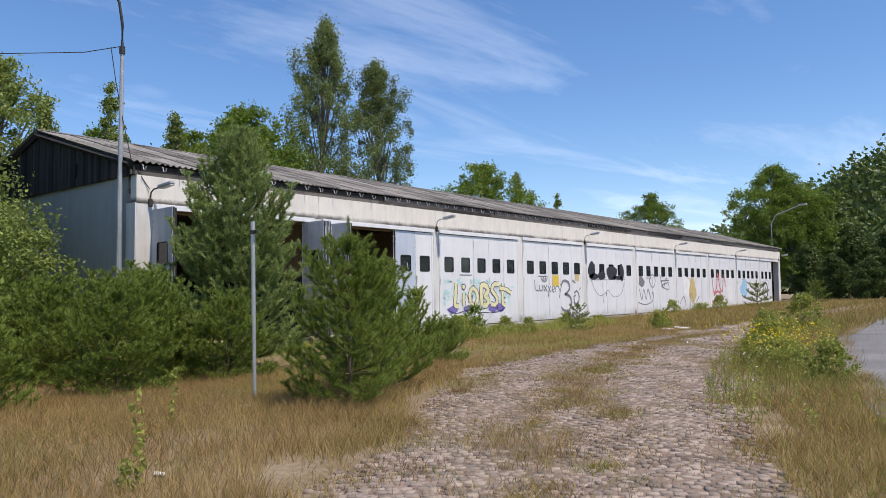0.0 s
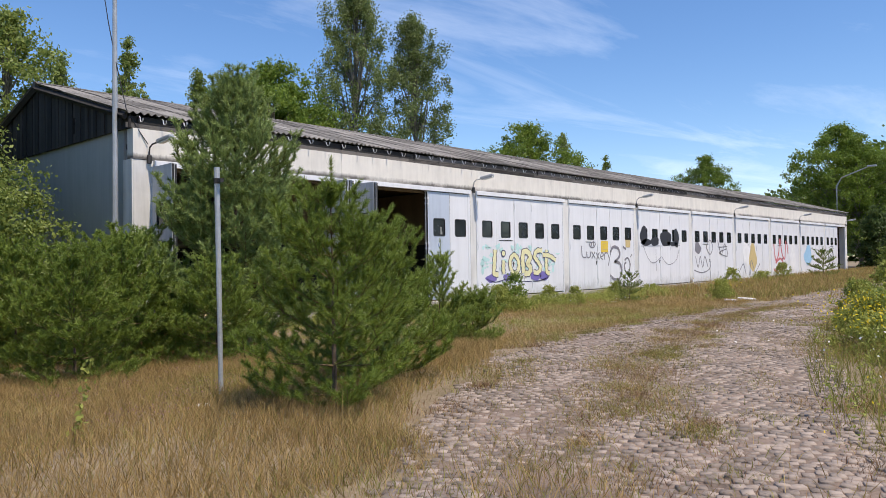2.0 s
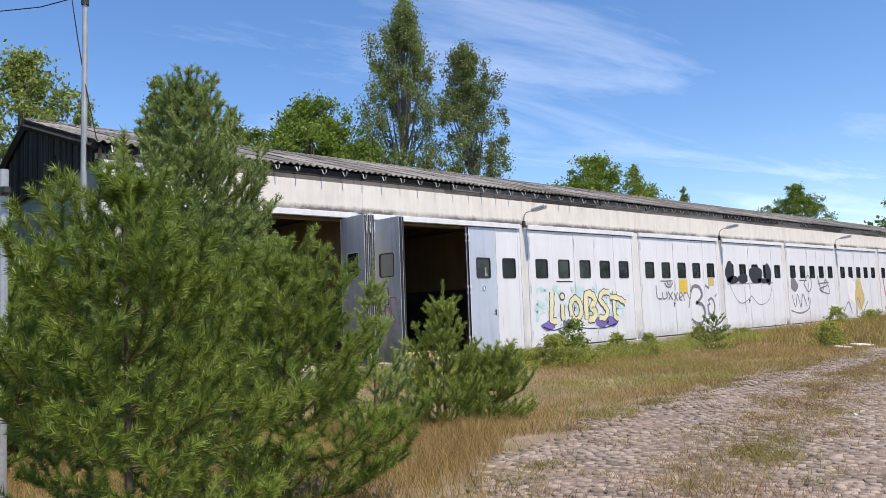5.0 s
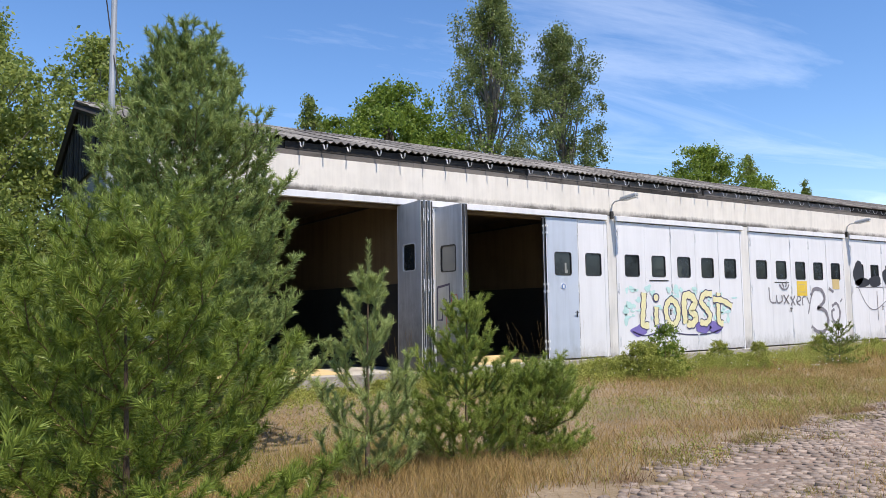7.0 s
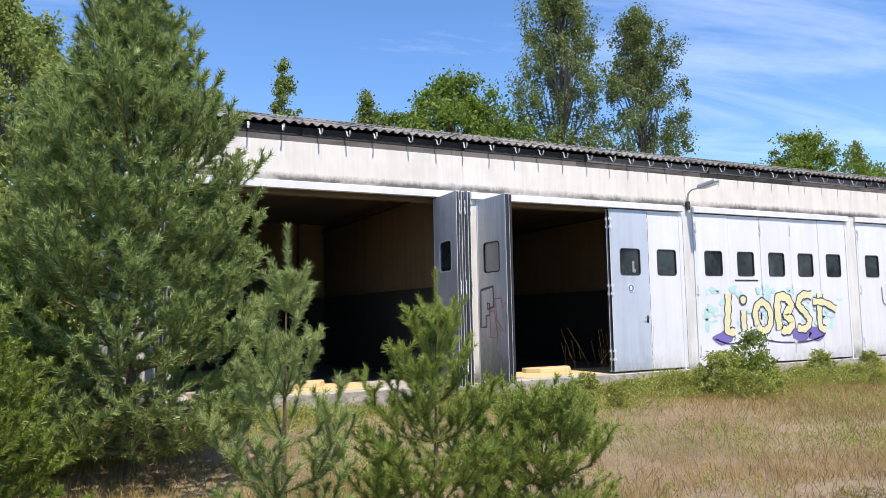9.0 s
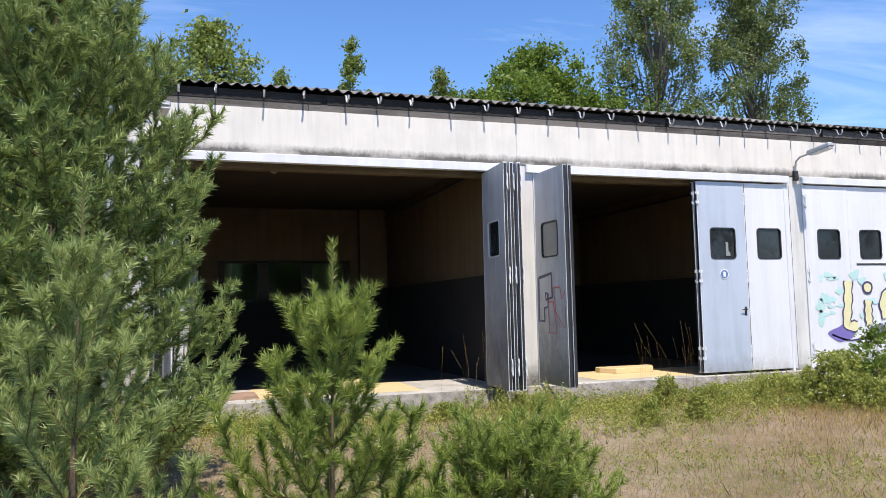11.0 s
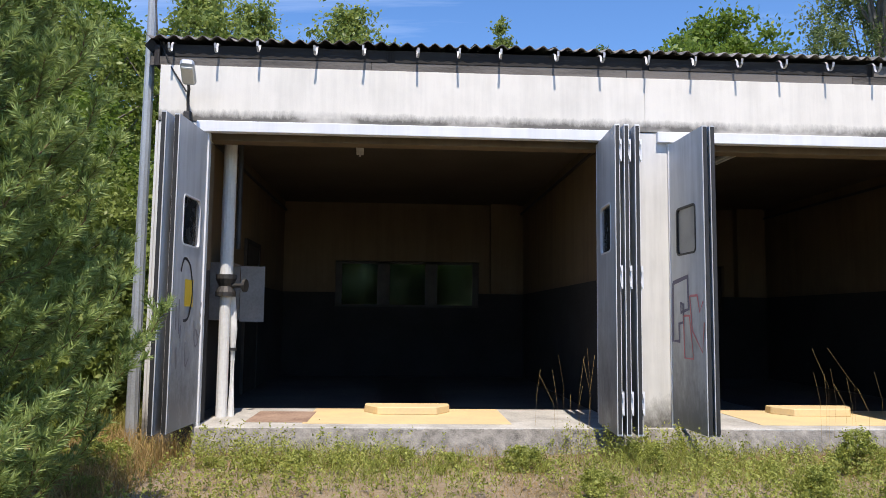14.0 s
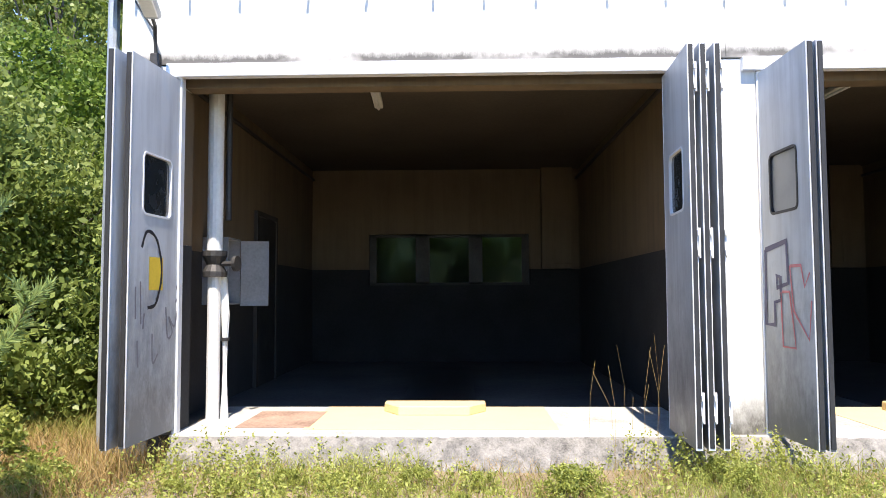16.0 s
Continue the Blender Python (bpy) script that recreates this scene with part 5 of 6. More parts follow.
part("lower_pipe", tube(bmesh.new(), [(0, 0, 0.01), (0, 0, 1.66)], [0.075, 0.075], 14), M_PIPE, pipe)
part("upper_pipe", tube(bmesh.new(), [(0, 0, 1.92), (0, 0, 4.1)], [0.09, 0.09], 14), M_PIPE, pipe)
part("valve", tube(tube(bmesh.new(), [(0, 0, 1.64), (0, 0, 1.70), (0, 0, 1.78), (0, 0, 1.88), (0, 0, 1.94)], [0.14, 0.14, 0.09, 0.14, 0.14], 14), [(0.0, 0.0, 1.79), (0.06, 0.26, 1.79)], [0.03, 0.03], 8), M_IRON, pipe)
part("hand_wheel", tube(bmesh.new(), [(0.055, 0.25, 1.79), (0.062, 0.29, 1.79)], [0.09, 0.09], 12), M_IRON, pipe)
pipe2 = thing("downpipe", "thin white pipe beside the standpipe", "pipe", at=(-19.46, 11.04, FLOOR_Z))
part("lower_pipe", tube(bmesh.new(), [(0, 0, 0.01), (0, 0, 1.2), (-0.02, -0.05, 1.72)], [0.05, 0.05, 0.05], 10), M_PIPE, pipe2)
# Above the white length stands a thinner, dark upright up to the ceiling.
part("upper_pipe", tube(bmesh.new(), [(0, 0.02, 2.3), (0, 0.02, 4.1)], [0.035, 0.035], 10), M_IRON, pipe2, "thin dark upright above the white pipe")
for z in (0.9,):
    part("clip", tube(bmesh.new(), [(0, 0, z), (0, 0, z + 0.04)], [0.055, 0.055], 10), M_IRON, pipe2)
box = thing("electric_cabinet", "grey electrical cabinet with its door hanging open", "cabinet", at=(-20.35, 10.53, 1.38))
part("body", boxes((-0.25, 0.25, 0, 0.02, 0, 0.85), (-0.25, -0.235, 0.02, 0.33, 0, 0.85), (0.235, 0.25, 0.02, 0.33, 0, 0.85), (-0.235, 0.235, 0.02, 0.33, 0, 0.02), (-0.235, 0.235, 0.02, 0.33, 0.83, 0.85)), M_CABINET, box)
part("fuse_panel", boxes((-0.2, 0.2, 0.021, 0.08, 0.08, 0.75), (-0.16, 0.16, 0.08, 0.14, 0.45, 0.6)), M_IRON, box, "dark fuse panel")
cab_door = boxes((-0.01, 0.006, 0.0, 0.36, -0.02, 0.83), (0.006, 0.03, 0.345, 0.36, -0.02, 0.83), (0.006, 0.03, 0.0, 0.345, 0.815, 0.83), (0.006, 0.03, 0.0, 0.345, -0.02, -0.005))
cab_door.transform(Matrix.Translation((-0.24, 0.34, 0)) @ pose(0, 0, 0, 0, 0, 12))
cab_door = part("door", cab_door, M_CABINET, box, "open grey cabinet door")
side = thing("door_1", "dark side door in the gable wall", "door", kind="structure")
part("door_leaf", boxes((-23.6, -22.5, 10.522, 10.56, FLOOR_Z, 2.75)), M_IRON, side)
part("door_frame", boxes((-23.68, -23.6, 10.522, 10.58, FLOOR_Z, 2.83), (-22.5, -22.42, 10.522, 10.58, FLOOR_Z, 2.83), (-23.6, -22.5, 10.522, 10.58, 2.75, 2.83)), M_WOOD_DARK, side)
for k, y in ((0, 10.56), (0, 16.20), (1, 16.86), (1, 22.22)):
    c = thing("conduit", "dark cable conduit along the wall top", "conduit", at=(0, 0, 0))
    part("run", tube(bmesh.new(), [(-19.0, y, 3.98), (-26.8, y, 3.98)], [0.03, 0.03], 6), M_IRON, c)
for k in (0, 1):
    duct = thing("flue", "cream boxed flue in the back corner", "flue", at=(BACK, pillar_y[k] + 4.95, 2.04))
    part("shaft", boxes((0.003, 0.25, 0, 0.65, 0.0, 2.15)), M_CREAM_SHADED, duct)
    part("hatch", boxes((0.25, 0.262, 0.22, 0.6, 0.1, 1.0), bevel=0.004), M_CREAM_SHADED, duct)

# ---- cables on the lamp pole ----
for nm, pts in (("cable", [(-18.85, 9.93, 8.1), (-19.6, 9.3, 7.95), (-24.0, 5.2, 7.8), (-34.0, -4.0, 8.6)]), ("cable", [(-19.05, 9.75, 8.08), (-18.98, 9.85, 7.2), (-18.8, 9.95, 6.2), (-18.62, 10.1, 5.1), (-18.5, 10.35, 4.6), (-18.46, 10.55, 4.3)])):
    tagged(new(nm, bm_mesh(nm, tube(bmesh.new(), pts, [0.012] * len(pts), 5), M_IRON)), "thin black cable running from the lamp pole", "cable", "cables")
# street lamp far beyond the garages
sl = thing("street_lamp", "tall grey street lamp beyond the garages", "street lamp", at=(-21.9, 81.5, gz(-21.9, 81.5)))
part("mast", tube(bmesh.new(), [(0, 0, -0.2), (0, 0, 4.0), (0, 0, 8.0), (0.5, -0.2, 8.8), (3.0, -0.8, 9.6)], [0.1, 0.085, 0.07, 0.06, 0.05], 8), M_GALV, sl)
bm = boxes((2.9, 3.7, -1.05, -0.75, 9.55, 9.7), bevel=0.04)
part("head", bm, M_GALV, sl)

# ---- weeds, flowers and grass ----


def wave(x, y, s, seed):
    """A cheap smooth patch pattern between -1 and 1."""
    k = seed * 1.37
    return (np.sin(x * s + k + 1.7 * np.sin(y * s * 0.6 + k)) + np.sin(y * s * 1.15 - k + 1.3 * np.sin(x * s * 0.8 - k)) + 0.6 * np.sin((x + y) * s * 2.3 + 2 * k)) / 2.6


def blades(name, X, Y, height, width, lean, material, label, gen, category="grass"):
    """Blades of grass: a slim bent pair of faces each, in one mesh."""
    n = len(X)
    Z = ground_z(X, Y) - 0.01
    h = height * gen.uniform(0.55, 1.25, n)
    az = gen.uniform(0, 6.283, n)
    dx, dy = np.cos(az), np.sin(az)
    l1 = lean * h * gen.uniform(0.1, 0.5, n)
    l2 = lean * h * gen.uniform(0.5, 1.3, n)
    w = width * gen.uniform(0.6, 1.3, n)
    face = gen.uniform(0, 6.283, n)
    wx, wy = np.cos(face) * w, np.sin(face) * w
    base = np.stack([X, Y, Z], 1)
    mid = base + np.stack([dx * l1, dy * l1, 0.6 * h], 1)
    tip = base + np.stack([dx * l2, dy * l2, h], 1)
    wide = np.stack([wx, wy, np.zeros(n)], 1)
    V = np.stack([base - wide, base + wide, mid + wide * 0.7, mid - wide * 0.7, tip], 1).reshape(-1, 3)
    i = np.arange(n)[:, None] * 5
    F = np.concatenate([i + np.array([[0, 1, 2]]), i + np.array([[0, 2, 3]]), i + np.array([[3, 2, 4]])], 0)
    return tagged(new(name, np_mesh(name, V, F, material)), label, category, kind="stuff")


def meadow(n, x0, x1, y0, y1, gen, keep):
    X, Y = gen.uniform(x0, x1, n), gen.uniform(y0, y1, n)
    k = gen.uniform(0, 1, n) < keep(X, Y)
    return X[k], Y[k]


def off_road(X, Y, soft=0.35):
    c, h = road_at(Y)
    edge = np.abs(X - c) - h + 0.55 * wave(X, Y, 1.6, 3) + 0.2 * wave(X, Y, 4.3, 6)
    inside = 0.012 + 0.25 * np.clip(wave(X, Y, 1.1, 8) - 0.35, 0, 1) * 2 + 0.25 * np.exp(-((X - c - 0.2) / 0.35) ** 2) * (wave(X, Y, 0.9, 2) > 0)
    d = np.where(edge > 0, np.clip(0.55 + edge / 0.8, 0, 1), inside)
    d = d * (X > FX + 0.12)
    yard_edge = np.interp(Y, [4.0, 9.5, 15.5, 23.0, 34.0, 48.0], [0.4, -1.5, -3.0, -4.5, -5.5, -5.5])
    return d * np.where((X > yard_edge + 0.25) & (Y > 4) & (Y < 48), 0.04, 1.0)


gen = np.random.default_rng(77)
bare = lambda X, Y: np.clip(1.1 - 1.05 * np.exp(-(((X + 14.3) / 4.0) ** 4 + ((Y - 14.5) / 5.0) ** 4)), 0.1, 1)
X, Y = meadow(320000, -18.4, 2.5, 0.5, 30, gen, lambda X, Y: off_road(X, Y) * np.clip(0.8 + 0.5 * wave(X, Y, 0.5, 1) + 0.45 * wave(X, Y, 2.6, 21), 0.1, 1) * bare(X, Y))
blades("dry_grass", X, Y, 0.155, 0.003, 1.15, M_STRAW, "dry tan meadow grass", gen)
X, Y = meadow(190000, -18.4, 2.5, 0.5, 30, gen, lambda X, Y: off_road(X, Y) * np.clip(0.5 - 0.6 * wave(X, Y, 0.5, 1) + 0.35 * smooth_step(-11, -16, X) + 0.4 * wave(X, Y, 2.1, 25), 0.06, 1) * bare(X, Y))
blades("green_grass", X, Y, 0.13, 0.0034, 1.1, M_GRASS, "short green and yellowing grass", gen)
X, Y = meadow(110000, -14, 2.5, 0.5, 26, gen, lambda X, Y: off_road(X, Y) * np.clip(0.15 + wave(X, Y, 0.8, 5) * 1.3, 0, 1) * smooth_step(-11.5, -8.5, X))
blades("red_grass", X, Y, 0.10, 0.003, 1.0, M_HEATH, "reddish dry heath grass", gen)
X, Y = meadow(130000, -12.5, -1.0, 1.0, 12, gen, lambda X, Y: off_road(X, Y) * np.clip(0.7 + 0.6 * wave(X, Y, 0.9, 31) + 0.3 * wave(X, Y, 3.1, 33), 0.05, 1) * (X < road_at(Y)[0]))
blades("tall_dry_grass", X, Y, 0.2, 0.0022, 0.7, M_STRAW, "dense fine dry grass beside the road", gen)
X, Y = meadow(70000, -12.5, -1.0, 1.0, 12, gen, lambda X, Y: off_road(X, Y) * np.clip(wave(X, Y, 1.1, 37) * 1.3, 0, 1) * (X < road_at(Y)[0]))
blades("olive_grass", X, Y, 0.18, 0.0024, 0.8, M_GRASS, "olive green grass among the dry grass", gen)
X, Y = meadow(9000, -13, 2.5, 0.5, 26, gen, lambda X, Y: off_road(X, Y) * 0.7)
blades("grass_stalk", X, Y, 0.42, 0.0018, 0.35, M_STRAW, "tall thin dry grass stalks", gen)
X, Y = meadow(60000, -18.4, 8, 30, 80, gen, off_road)
blades("far_grass", X, Y, 0.32, 0.012, 0.6, M_STRAW, "dry tan grass farther along the road", gen)
X, Y = meadow(50000, -18.4, 8, 30, 80, gen, off_road)
blades("far_green_grass", X, Y, 0.28, 0.012, 0.6, M_GRASS, "green grass farther along the road", gen)
X, Y = meadow(60000, -2.6, 3.2, 1.0, 13, gen, lambda X, Y: (off_road(X, Y) > 0.4) * np.clip(0.65 + 0.5 * wave(X, Y, 1.0, 7), 0.15, 1))
blades("roadside_grass", X, Y, 0.19, 0.0032, 0.9, M_STRAW, "dense tan grass beside the road", gen)
X, Y = meadow(40000, -2.6, 3.2, 1.0, 13, gen, lambda X, Y: (off_road(X, Y) > 0.4) * np.clip(0.5 - 0.5 * wave(X, Y, 1.0, 7), 0.1, 1))
blades("roadside_green_grass", X, Y, 0.17, 0.0034, 0.9, M_GRASS, "green grass beside the road", gen)
# green verge along the sill and taller growth between road and yard
X, Y = meadow(30000, -18.4, -16.2, 9.5, 32, gen, lambda X, Y: np.clip(0.35 + 0.9 * wave(X, Y, 1.3, 4) - 0.3 * np.exp(-((Y - 12.0) / 1.6) ** 2), 0, 1) * smooth_step(-15.6, -17.6, X))
blades("verge_grass", X, Y, 0.22, 0.0035, 0.9, M_WEED, "lush green grass along the door sill", gen)
X, Y = meadow(34000, -6.5, 1.5, 7.5, 34, gen, lambda X, Y: (np.abs(X - np.interp(Y, [7, 10, 15, 24, 34], [-1.6, -2.7, -4.2, -5.6, -6.9])) < 0.95) * np.clip(0.6 + 0.6 * wave(X, Y, 0.7, 6), 0.1, 1) * 0.9)
blades("verge_growth", X, Y, 0.34, 0.004, 0.6, M_GRASS, "tall green growth between road and yard", gen)

X, Y = meadow(40000, -27, -18.9, 3.0, 10.1, gen, lambda X, Y: 0.6 + 0.4 * wave(X, Y, 0.8, 4))
blades("shade_grass", X, Y, 0.28, 0.006, 0.7, M_GRASS, "rough grass beside the gable wall", gen)
X, Y = meadow(9000, -19.2, -14.5, 8.2, 10.9, gen, lambda X, Y: 0.7 + 0 * X)
blades("corner_grass", X, Y, 0.3, 0.0045, 0.7, M_STRAW, "dry grass round the building corner", gen)
# tufts that have grown through the setts
TX, TY = gen.uniform(-2.0, 2.0, 230), gen.uniform(1.5, 24, 230)
mid_x, half_w = road_at(TY)
TX = mid_x + np.clip(gen.normal(size=230) * 0.55 - 0.1, -1, 1) * half_w
R = gen.uniform(0.04, 0.17, 230)
X = np.repeat(TX, 55) + gen.normal(size=230 * 55) * np.repeat(R, 55)
Y = np.repeat(TY, 55) + gen.normal(size=230 * 55) * np.repeat(R, 55)
half = gen.uniform(0, 1, len(X)) < np.repeat(gen.uniform(0, 1, 230), 55)
blades("road_tuft", X[half], Y[half], 0.075, 0.003, 1.1, M_GRASS, "green grass tufts between the setts", gen)
# worn strip of grass along the middle of the road and patches on its edges
PY = gen.uniform(2.5, 26, 150)
mid_x, half_w = road_at(PY)
PX_ = mid_x + np.where(gen.uniform(0, 1, 150) < 0.6, -0.15 + 0.3 * gen.normal(size=150), np.sign(gen.normal(size=150)) * half_w * gen.uniform(0.75, 1.0, 150))
R = gen.uniform(0.08, 0.3, 150)
GXp = np.repeat(PX_, 260) + gen.normal(size=150 * 260) * np.repeat(R, 260)
GYp = np.repeat(PY, 260) + gen.normal(size=150 * 260) * np.repeat(R, 260) * 1.3
kind_of = np.repeat(gen.uniform(0, 1, 150), 260) + gen.normal(size=150 * 260) * 0.2
for nm, lo, hi, m, lab in (("road_grass", -9, 0.4, M_GRASS, "olive grass patches grown over the setts"), ("road_dry_grass", 0.4, 0.72, M_STRAW, "straw-coloured grass patches grown over the setts"), ("road_red_grass", 0.72, 9, M_HEATH, "reddish grass patches grown over the setts")):
    pick = (kind_of >= lo) & (kind_of < hi)
    blades(nm, GXp[pick], GYp[pick], 0.085, 0.003, 1.1, m, lab, gen)
blades("dry_tuft", X[~half], Y[~half], 0.08, 0.0028, 1.1, M_HEATH, "dry grass tufts between the setts", gen)


def leafy_stalks(name, X, Y, height, per, size, material, label, gen):
    """Upright weed stalks with small leaves up their length, in one mesh."""
    n = len(X)
    h = height * gen.uniform(0.4, 1.2, n)
    base = np.stack([X, Y, ground_z(X, Y)], 1)
    lean = gen.normal(size=(n, 2)) * 0.16
    t = gen.uniform(0.1, 1.0, (n, per))
    C = base[:, None, :] + np.stack([lean[:, :1] * h[:, None] * t, lean[:, 1:] * h[:, None] * t, h[:, None] * t], 2) + gen.normal(size=(n, per, 3)) * 0.022
    V, F = leaves_at(C.reshape(-1, 3), size, gen)
    tagged(new(name, np_mesh(name, V, F, material)), label, "weed", kind="stuff")


X, Y = meadow(11000, -18.35, -14.4, 11.0, 33, gen, lambda X, Y: np.clip(0.35 + 0.9 * wave(X, Y, 1.1, 9), 0, 1) * smooth_step(-14.2, -16.8, X) * np.where(Y < 14.8, 0.45, 1.0))
leafy_stalks("verge_weed", X, Y, 0.36, 26, 0.017, M_WEED, "leafy green weeds along the door sill", gen)
X, Y = meadow(13000, -17.5, -8.5, 9.5, 24, gen, lambda X, Y: np.clip(0.1 + wave(X, Y, 1.2, 12), 0, 1) * off_road(X, Y))
leafy_stalks("meadow_weed", X, Y, 0.15, 14, 0.012, M_WEED, "low green weeds in the dry meadow", gen)
X, Y = meadow(1300, -6.8, 0.5, 7.5, 30, gen, lambda X, Y: (np.abs(X - np.interp(Y, [7, 10, 15, 24, 34], [-1.6, -2.7, -4.2, -5.6, -6.9])) < 0.9) * np.clip(0.5 + wave(X, Y, 0.8, 13), 0, 1))
leafy_stalks("roadside_weed", X, Y, 0.5, 30, 0.017, M_WEED, "yellow-green weeds between road and yard", gen)

weed = tree_meshes(0.95, 0.55, 61, 90, 42, 0.032, "bush", 0.02, M_WEED, M_TWIG, 0.14, 0.008)
weed_b = tree_meshes(0.6, 0.6, 62, 80, 42, 0.026, "bush", 0.02, M_WEED, M_TWIG, 0.13, 0.008)
shrub_small = tree_meshes(1.35, 0.55, 63, 80, 46, 0.036, "bush", 0.05, M_LEAF, M_TWIG, 0.17, 0.01)
tree(shrub_small, -16.1, 21.7, "small leafy shrub before the painted door", 0, 0.88, "shrub", "shrub")
gen = np.random.default_rng(78)
spots = [(-15.9, 20.6, 0.9), (-16.3, 20.0, 0.8), (-16.2, 21.2, 0.85), (-15.4, 20.9, 0.8), (-16.6, 22.6, 0.8), (-16.8, 19.2, 0.6), (-16.9, 18.3, 0.55), (-16.4, 23.6, 0.7), (-16.7, 24.6, 0.75), (-16.6, 25.6, 0.65), (-17.0, 26.8, 0.6), (-16.5, 18.9, 0.6), (-17.3, 30.5, 0.7), (-17.2, 33.5, 0.8), (-12.2, 29.0, 0.8), (-12.6, 30.5, 0.85), (-17.3, 43.0, 0.9), (-17.2, 47.5, 1.2), (-17.2, 51.0, 1.1), (-3.9, 14.2, 0.95), (-4.2, 15.2, 0.9), (-3.3, 13.0, 0.8), (-2.5, 12.0, 0.7), (-4.9, 17.0, 0.8), (-5.6, 20.0, 0.9), (-6.2, 24.0, 1.0), (-6.6, 28.0, 1.2), (-3.0, 31.0, 1.4), (-1.4, 29.0, 1.6), (-16.9, 10.3, 0.6), (-17.4, 9.7, 0.7), (-15.8, 10.6, 0.45)]
for i, (x, y, s) in enumerate(spots):
    tree((weed, weed_b)[i % 2], x, y, "bushy yellow-green weed in the grass", i * 47, s * gen.uniform(0.9, 1.1), "weed", "weed", "weeds")


for i in range(34):
    x, y = gen.uniform(-17.7, -15.2), gen.uniform(14.2, 26.0)
    tree((weed_b, weed)[i % 3 == 0], x, y, "leafy yellow-green weed on the sandy ground", i * 71, gen.uniform(0.28, 0.55), "weed", "weed", "weeds")
for i in range(9):
    x, y = gen.uniform(-17.8, -17.0), gen.uniform(11.2, 14.2)
    tree(weed_b, x, y, "leafy yellow-green weed before the sill", i * 71, gen.uniform(0.2, 0.36), "weed", "weed", "weeds")


def flowers(name, centres, n, spread, size, material, label, gen, low=0.3, high=0.8):
    C = np.repeat(np.array(centres), n, 0)
    X, Y = C[:, 0] + gen.normal(size=len(C)) * spread, C[:, 1] + gen.normal(size=len(C)) * spread
    P = np.stack([X, Y, ground_z(X, Y) + gen.uniform(low, high, len(C))], 1)
    V, F = leaves_at(P, size, gen)
    tagged(new(name, np_mesh(name, V, F, material)), label, "flower", kind="stuff")


flowers("ragwort_flower", [(-3.9, 14.2), (-4.2, 15.2), (-3.4, 13.0), (-12.4, 29.6)], 190, 0.42, 0.022, M_FLOWER, "yellow ragwort flowers beside the road", gen, 0.45, 0.85)
flowers("daisy", [(-4.3, 13.2), (-15.6, 20.2), (-14.0, 25.0), (-3.2, 11.5), (-15.0, 22.5)], 26, 0.7, 0.02, M_DAISY, "small white daisies in the grass", gen, 0.15, 0.5)
flowers("small_yellow_flower", [(-13.5, 18.5), (-15.5, 19.5), (-2.0, 9.5), (-1.2, 7.5), (-14.0, 24.0)], 40, 0.9, 0.012, M_FLOWER, "tiny yellow flowers in the grass", gen, 0.08, 0.35)
flowers("heather", [(-8.7, 6.2), (-9.2, 6.9), (-10.4, 6.2), (-9.9, 5.4), (-7.9, 5.2), (-11.2, 7.4), (-9.6, 9.6)], 420, 0.26, 0.009, M_HEATHER, "pink heather in the dry grass", gen, 0.02, 0.14)
leafy_stalks("thistle", np.array([-5.35, -5.3, -5.4, -7.4]), np.array([2.95, 3.0, 2.9, 4.5]), 0.62, 60, 0.03, M_WEED, "tall leafy green thistle in the grass", gen)
# tall dry stalks before the open bays
bm = bmesh.new()
for i in range(26):
    x, y = (-17.9 + 0.35 * gen.normal(), 15.4 + 0.22 * gen.normal()) if i < 10 else (-17.7 + 0.3 * gen.normal(), 19.2 + 0.5 * gen.normal())
    h = gen.uniform(0.6, 1.15)
    tube(bm, [(x, y, gz(x, y) - 0.02), (x + 0.03 * gen.normal(), y + 0.03 * gen.normal(), h * 0.6), (x + 0.09 * gen.normal(), y + 0.09 * gen.normal(), h)], [0.0015, 0.0011, 0.0019], 4)
tagged(new("dry_stalk", bm_mesh("dry_stalk", bm, M_STRAW)), "tall dry grass stalks before the open bays", "grass", kind="stuff")
X, Y = meadow(90000, -17.8, -8.5, 9.5, 20, gen, lambda X, Y: np.clip(0.15 + 1.1 * wave(X, Y, 1.5, 15), 0, 1) * (1.25 - bare(X, Y)) * off_road(X, Y))
blades("low_grass", X, Y, 0.055, 0.003, 1.4, M_WEED, "thin low grass on the bare ground", gen)
X, Y = meadow(70000, -17.8, -8.5, 9.5, 20, gen, lambda X, Y: np.clip(0.3 - 0.9 * wave(X, Y, 1.5, 15), 0, 1) * (1.25 - bare(X, Y)) * off_road(X, Y))
blades("low_dry_grass", X, Y, 0.05, 0.0024, 1.8, M_STRAW, "thin low dry grass on the bare ground", gen)
# pebbles and fallen straw on the bare ground before the bays
X, Y = meadow(26000, -17.6, -9.0, 9.5, 19, gen, lambda X, Y: 1.25 - bare(X, Y) + 0.1)
blades("fallen_straw", X, Y, 0.022, 0.0022, 4.0, M_STRAW, "short fallen straw on bare ground", gen)
X, Y = meadow(14000, -17.8, -8.5, 9.5, 19, gen, lambda X, Y: 1.2 - bare(X, Y) + 0.05)
P = np.stack([X, Y, ground_z(X, Y) + 0.004], 1)
n = len(P)
corner = np.array([(1, 0, 0), (-0.5, 0.87, 0), (-0.5, -0.87, 0), (0, 0, 0.9)])
V = (P[:, None, :] + corner[None] * gen.uniform(0.005, 0.016, (n, 1, 1)) * gen.uniform(0.6, 1.3, (n, 4, 3))).reshape(-1, 3)
i = np.arange(n)[:, None] * 4
F = np.concatenate([i + np.array([[0, 1, 3]]), i + np.array([[1, 2, 3]]), i + np.array([[2, 0, 3]])], 0)
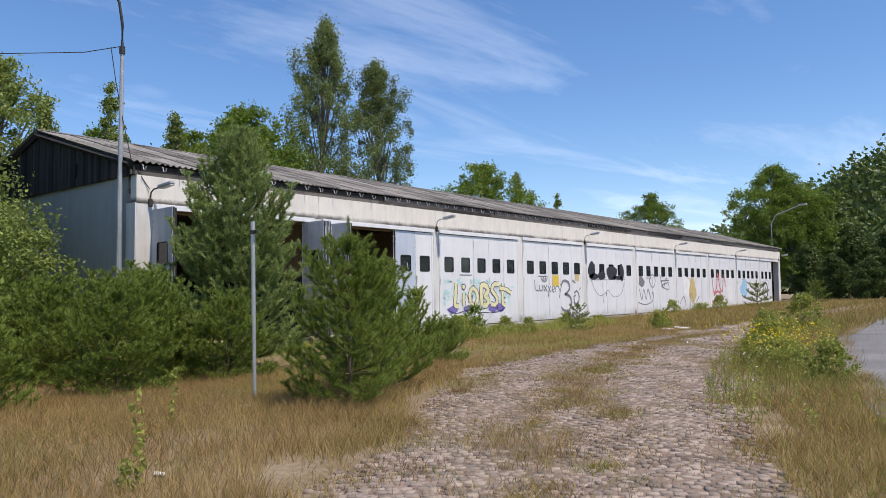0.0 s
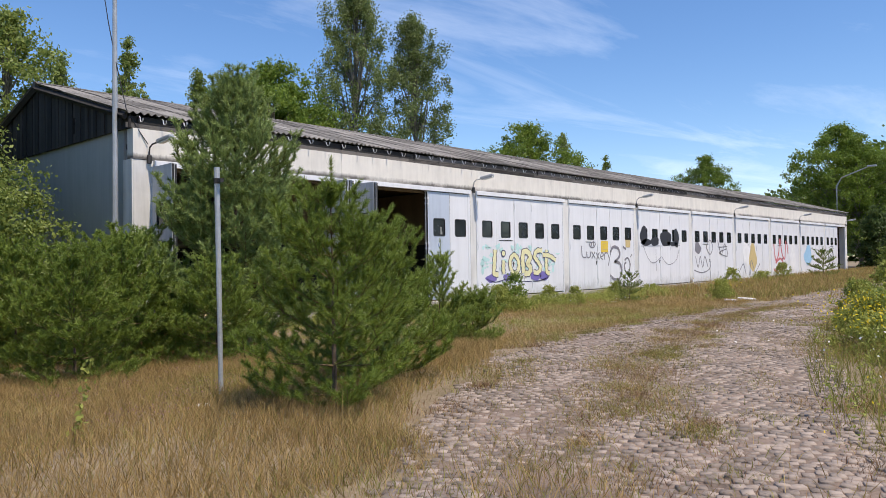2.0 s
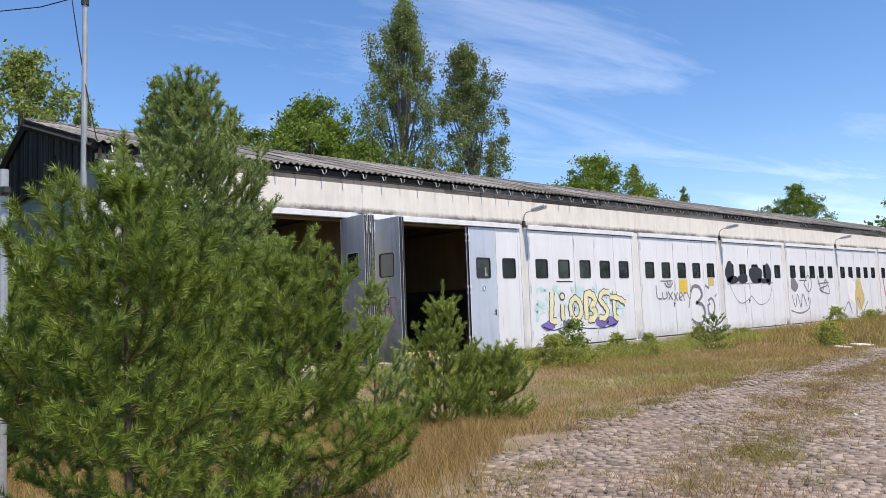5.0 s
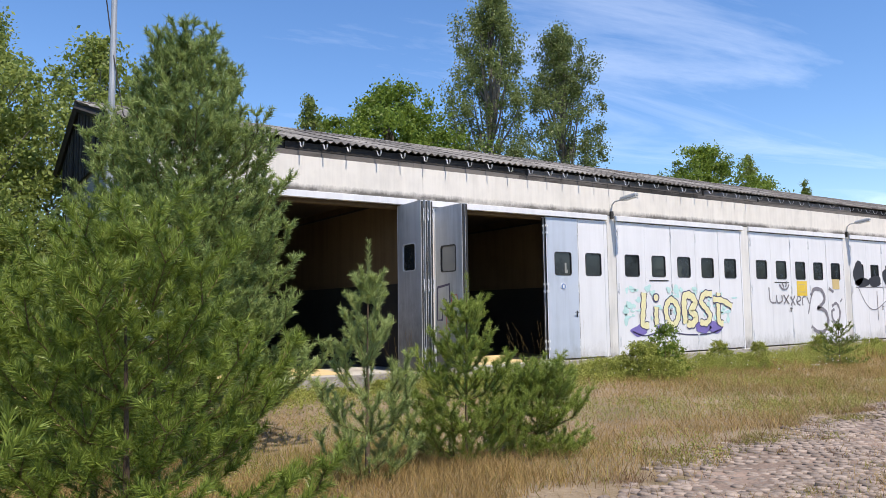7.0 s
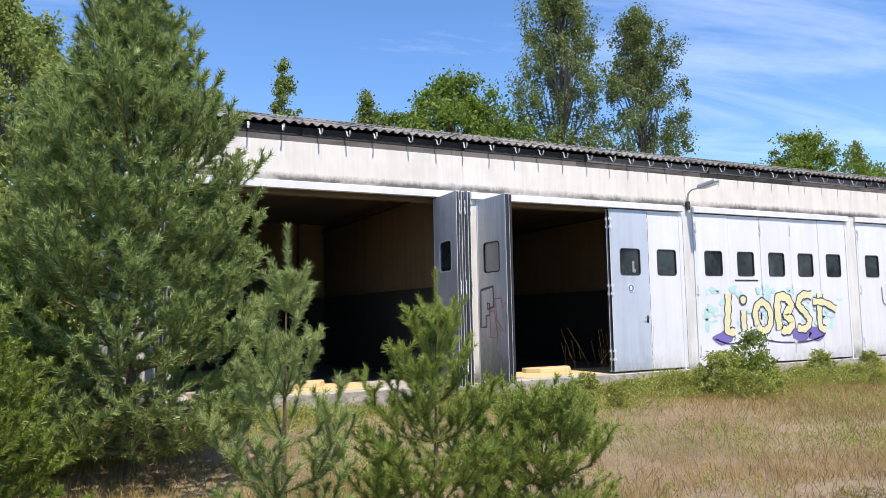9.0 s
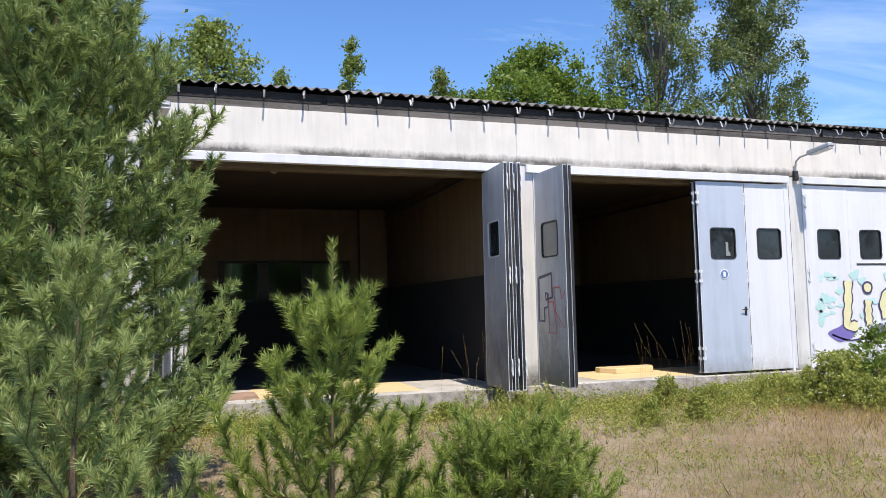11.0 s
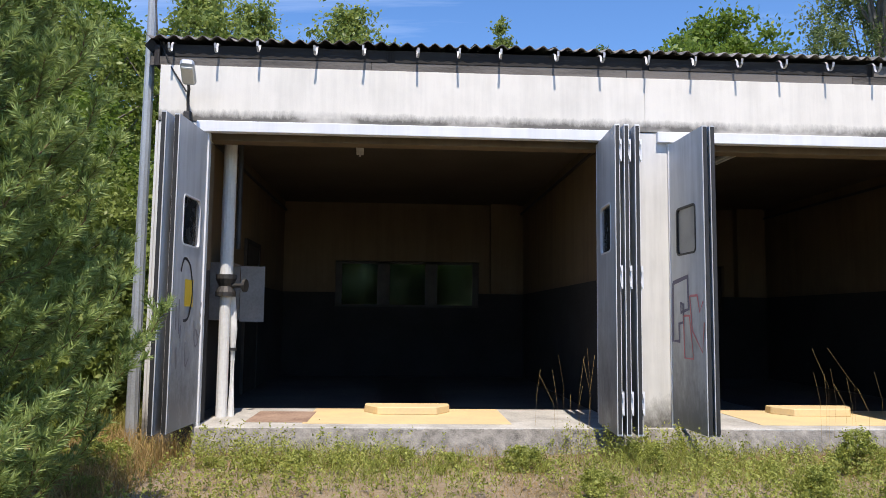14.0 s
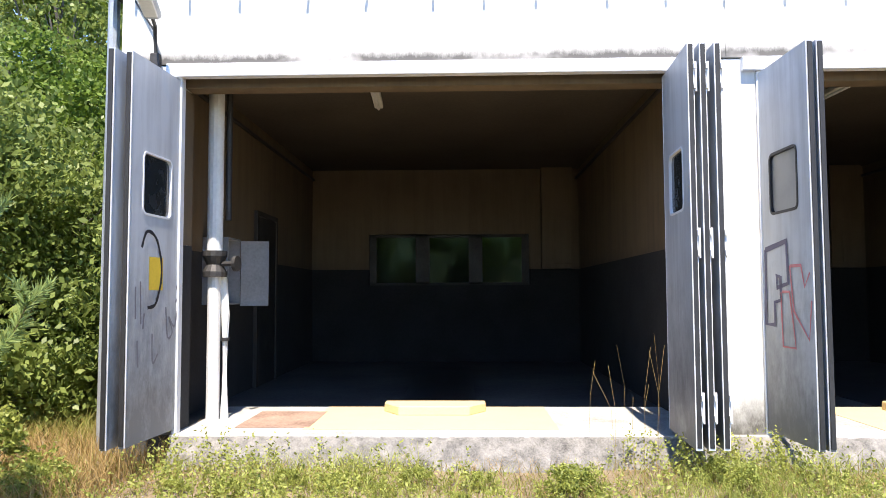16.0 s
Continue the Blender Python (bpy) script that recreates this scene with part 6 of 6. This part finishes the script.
tagged(new("gravel", np_mesh("gravel", V, F, M_STONE)), "loose grey gravel on the bare ground", "gravel", kind="stuff")
# litter
for x, y, s in ((-8.1, 6.0, 0.07), (-5.6, 3.3, 0.05), (-15.1, 26.4, 0.12), (-11.6, 28.4, 0.2), (-11.4, 29.3, 0.25), (-3.9, 3.0, 0.05)):
    bm = boxes((-s, s, -s * 0.6, s * 0.6, 0, s * 0.35), bevel=s * 0.12)
    for v in bm.verts:
        v.co += Vector((0.2 * s * math.sin(9 * v.co.y / s), 0, 0))
    ob = tagged(new("litter", bm_mesh("litter", bm, M_PAPER)), "pale scrap lying in the grass", "litter", "litter")
    ob.matrix_basis = pose(x, y, gz(x, y) + 0.02, 0, 4, x * 60)

# ---- setts of the road ----
gen = np.random.default_rng(91)


def sett(w, d, h, seed):
    g = np.random.default_rng(seed)
    r = g.uniform(0.87, 0.96, (4, 2))
    c = np.array([(-1, -1), (1, -1), (1, 1), (-1, 1)]) * 0.5
    low = np.concatenate([c * (w, d), np.full((4, 1), -0.03)], 1)
    mid = np.concatenate([c * (w, d) * g.uniform(0.93, 1.0, (4, 2)), np.full((4, 1), h * 0.35)], 1)
    top = np.concatenate([c * (w, d) * r, (h + g.uniform(-0.004, 0.004, 4))[:, None]], 1)
    V = np.concatenate([low, mid, top])
    F = []
    for a in (0, 4):
        for k in range(4):
            F.append((a + k, a + (k + 1) % 4, a + 4 + (k + 1) % 4, a + 4 + k))
    F.append((8, 9, 10, 11))
    return V, np.array(F)


kinds = [sett(0.096, 0.087, 0.011, s) for s in range(8)]
kind_meshes = [np_mesh("sett", v, f, M_STONE) for v, f in kinds]
rest_v, rest_f, off, singles = [], [], 0, 0
y = -1.0
row = 0
while y < 42:
    c, h = (float(v) for v in road_at(y))
    c2, _ = road_at(y + 0.2)
    tx, ty = (float(c2) - c), 0.2
    tl = math.hypot(tx, ty)
    tx, ty = tx / tl, ty / tl
    step = 0.09 if y < 20 else 0.17
    grow = 1.0 if y < 20 else 1.9
    half = h * ty
    n = int(2 * half / (0.099 * grow))
    for i in range(n):
        u = -half + (i + 0.5 * (row % 2)) * 0.099 * grow + gen.normal() * 0.011
        bow = 0.16 * abs(math.sin(u * 2.1 + 0.4)) + 0.03 * math.sin(u * 5 + y * 0.7)
        bow += gen.normal() * 0.014
        px, py = c + ty * u + tx * bow, y - tx * u + ty * bow
        if abs(u) > half - 0.55 and float(wave(px, py, 1.7, 3)) * 0.5 + gen.uniform(-0.25, 0.25) > (half - abs(u)) * 1.2 - 0.15:
            continue
        if float(wave(px, py, 1.1, 8)) > 0.82 + gen.uniform(-0.12, 0.12):
            continue
        k = int(gen.integers(8))
        turn = math.atan2(-tx, ty) + gen.normal() * 0.15
        m = Matrix.Translation((px, py, gz(px, py) + 0.004 + gen.normal() * 0.004)) @ pose(0, 0, 0, gen.normal() * 2.2, gen.normal() * 2.2, math.degrees(turn)) @ Matrix.Diagonal((grow * gen.uniform(0.74, 1.06), grow * gen.uniform(0.76, 1.06), 1, 1))
        if singles < 300 and 3.6 < y < 7.0 and -0.6 < u < 1.0:
            ob = new("sett", kind_meshes[k])
            ob.parent = road
            ob.matrix_basis = m
            singles += 1
        else:
            v, f = kinds[k]
            A = np.array(m)
            rest_v.append(v @ A[:3, :3].T + A[:3, 3])
            rest_f.append(f + off)
            off += len(v)
    y += step
    row += 1
rest = part("sett_paving", np_mesh("sett_paving", np.concatenate(rest_v), np.concatenate(rest_f), M_STONE), None, road)
tagged(rest, "worn grey granite setts", kind="stuff")
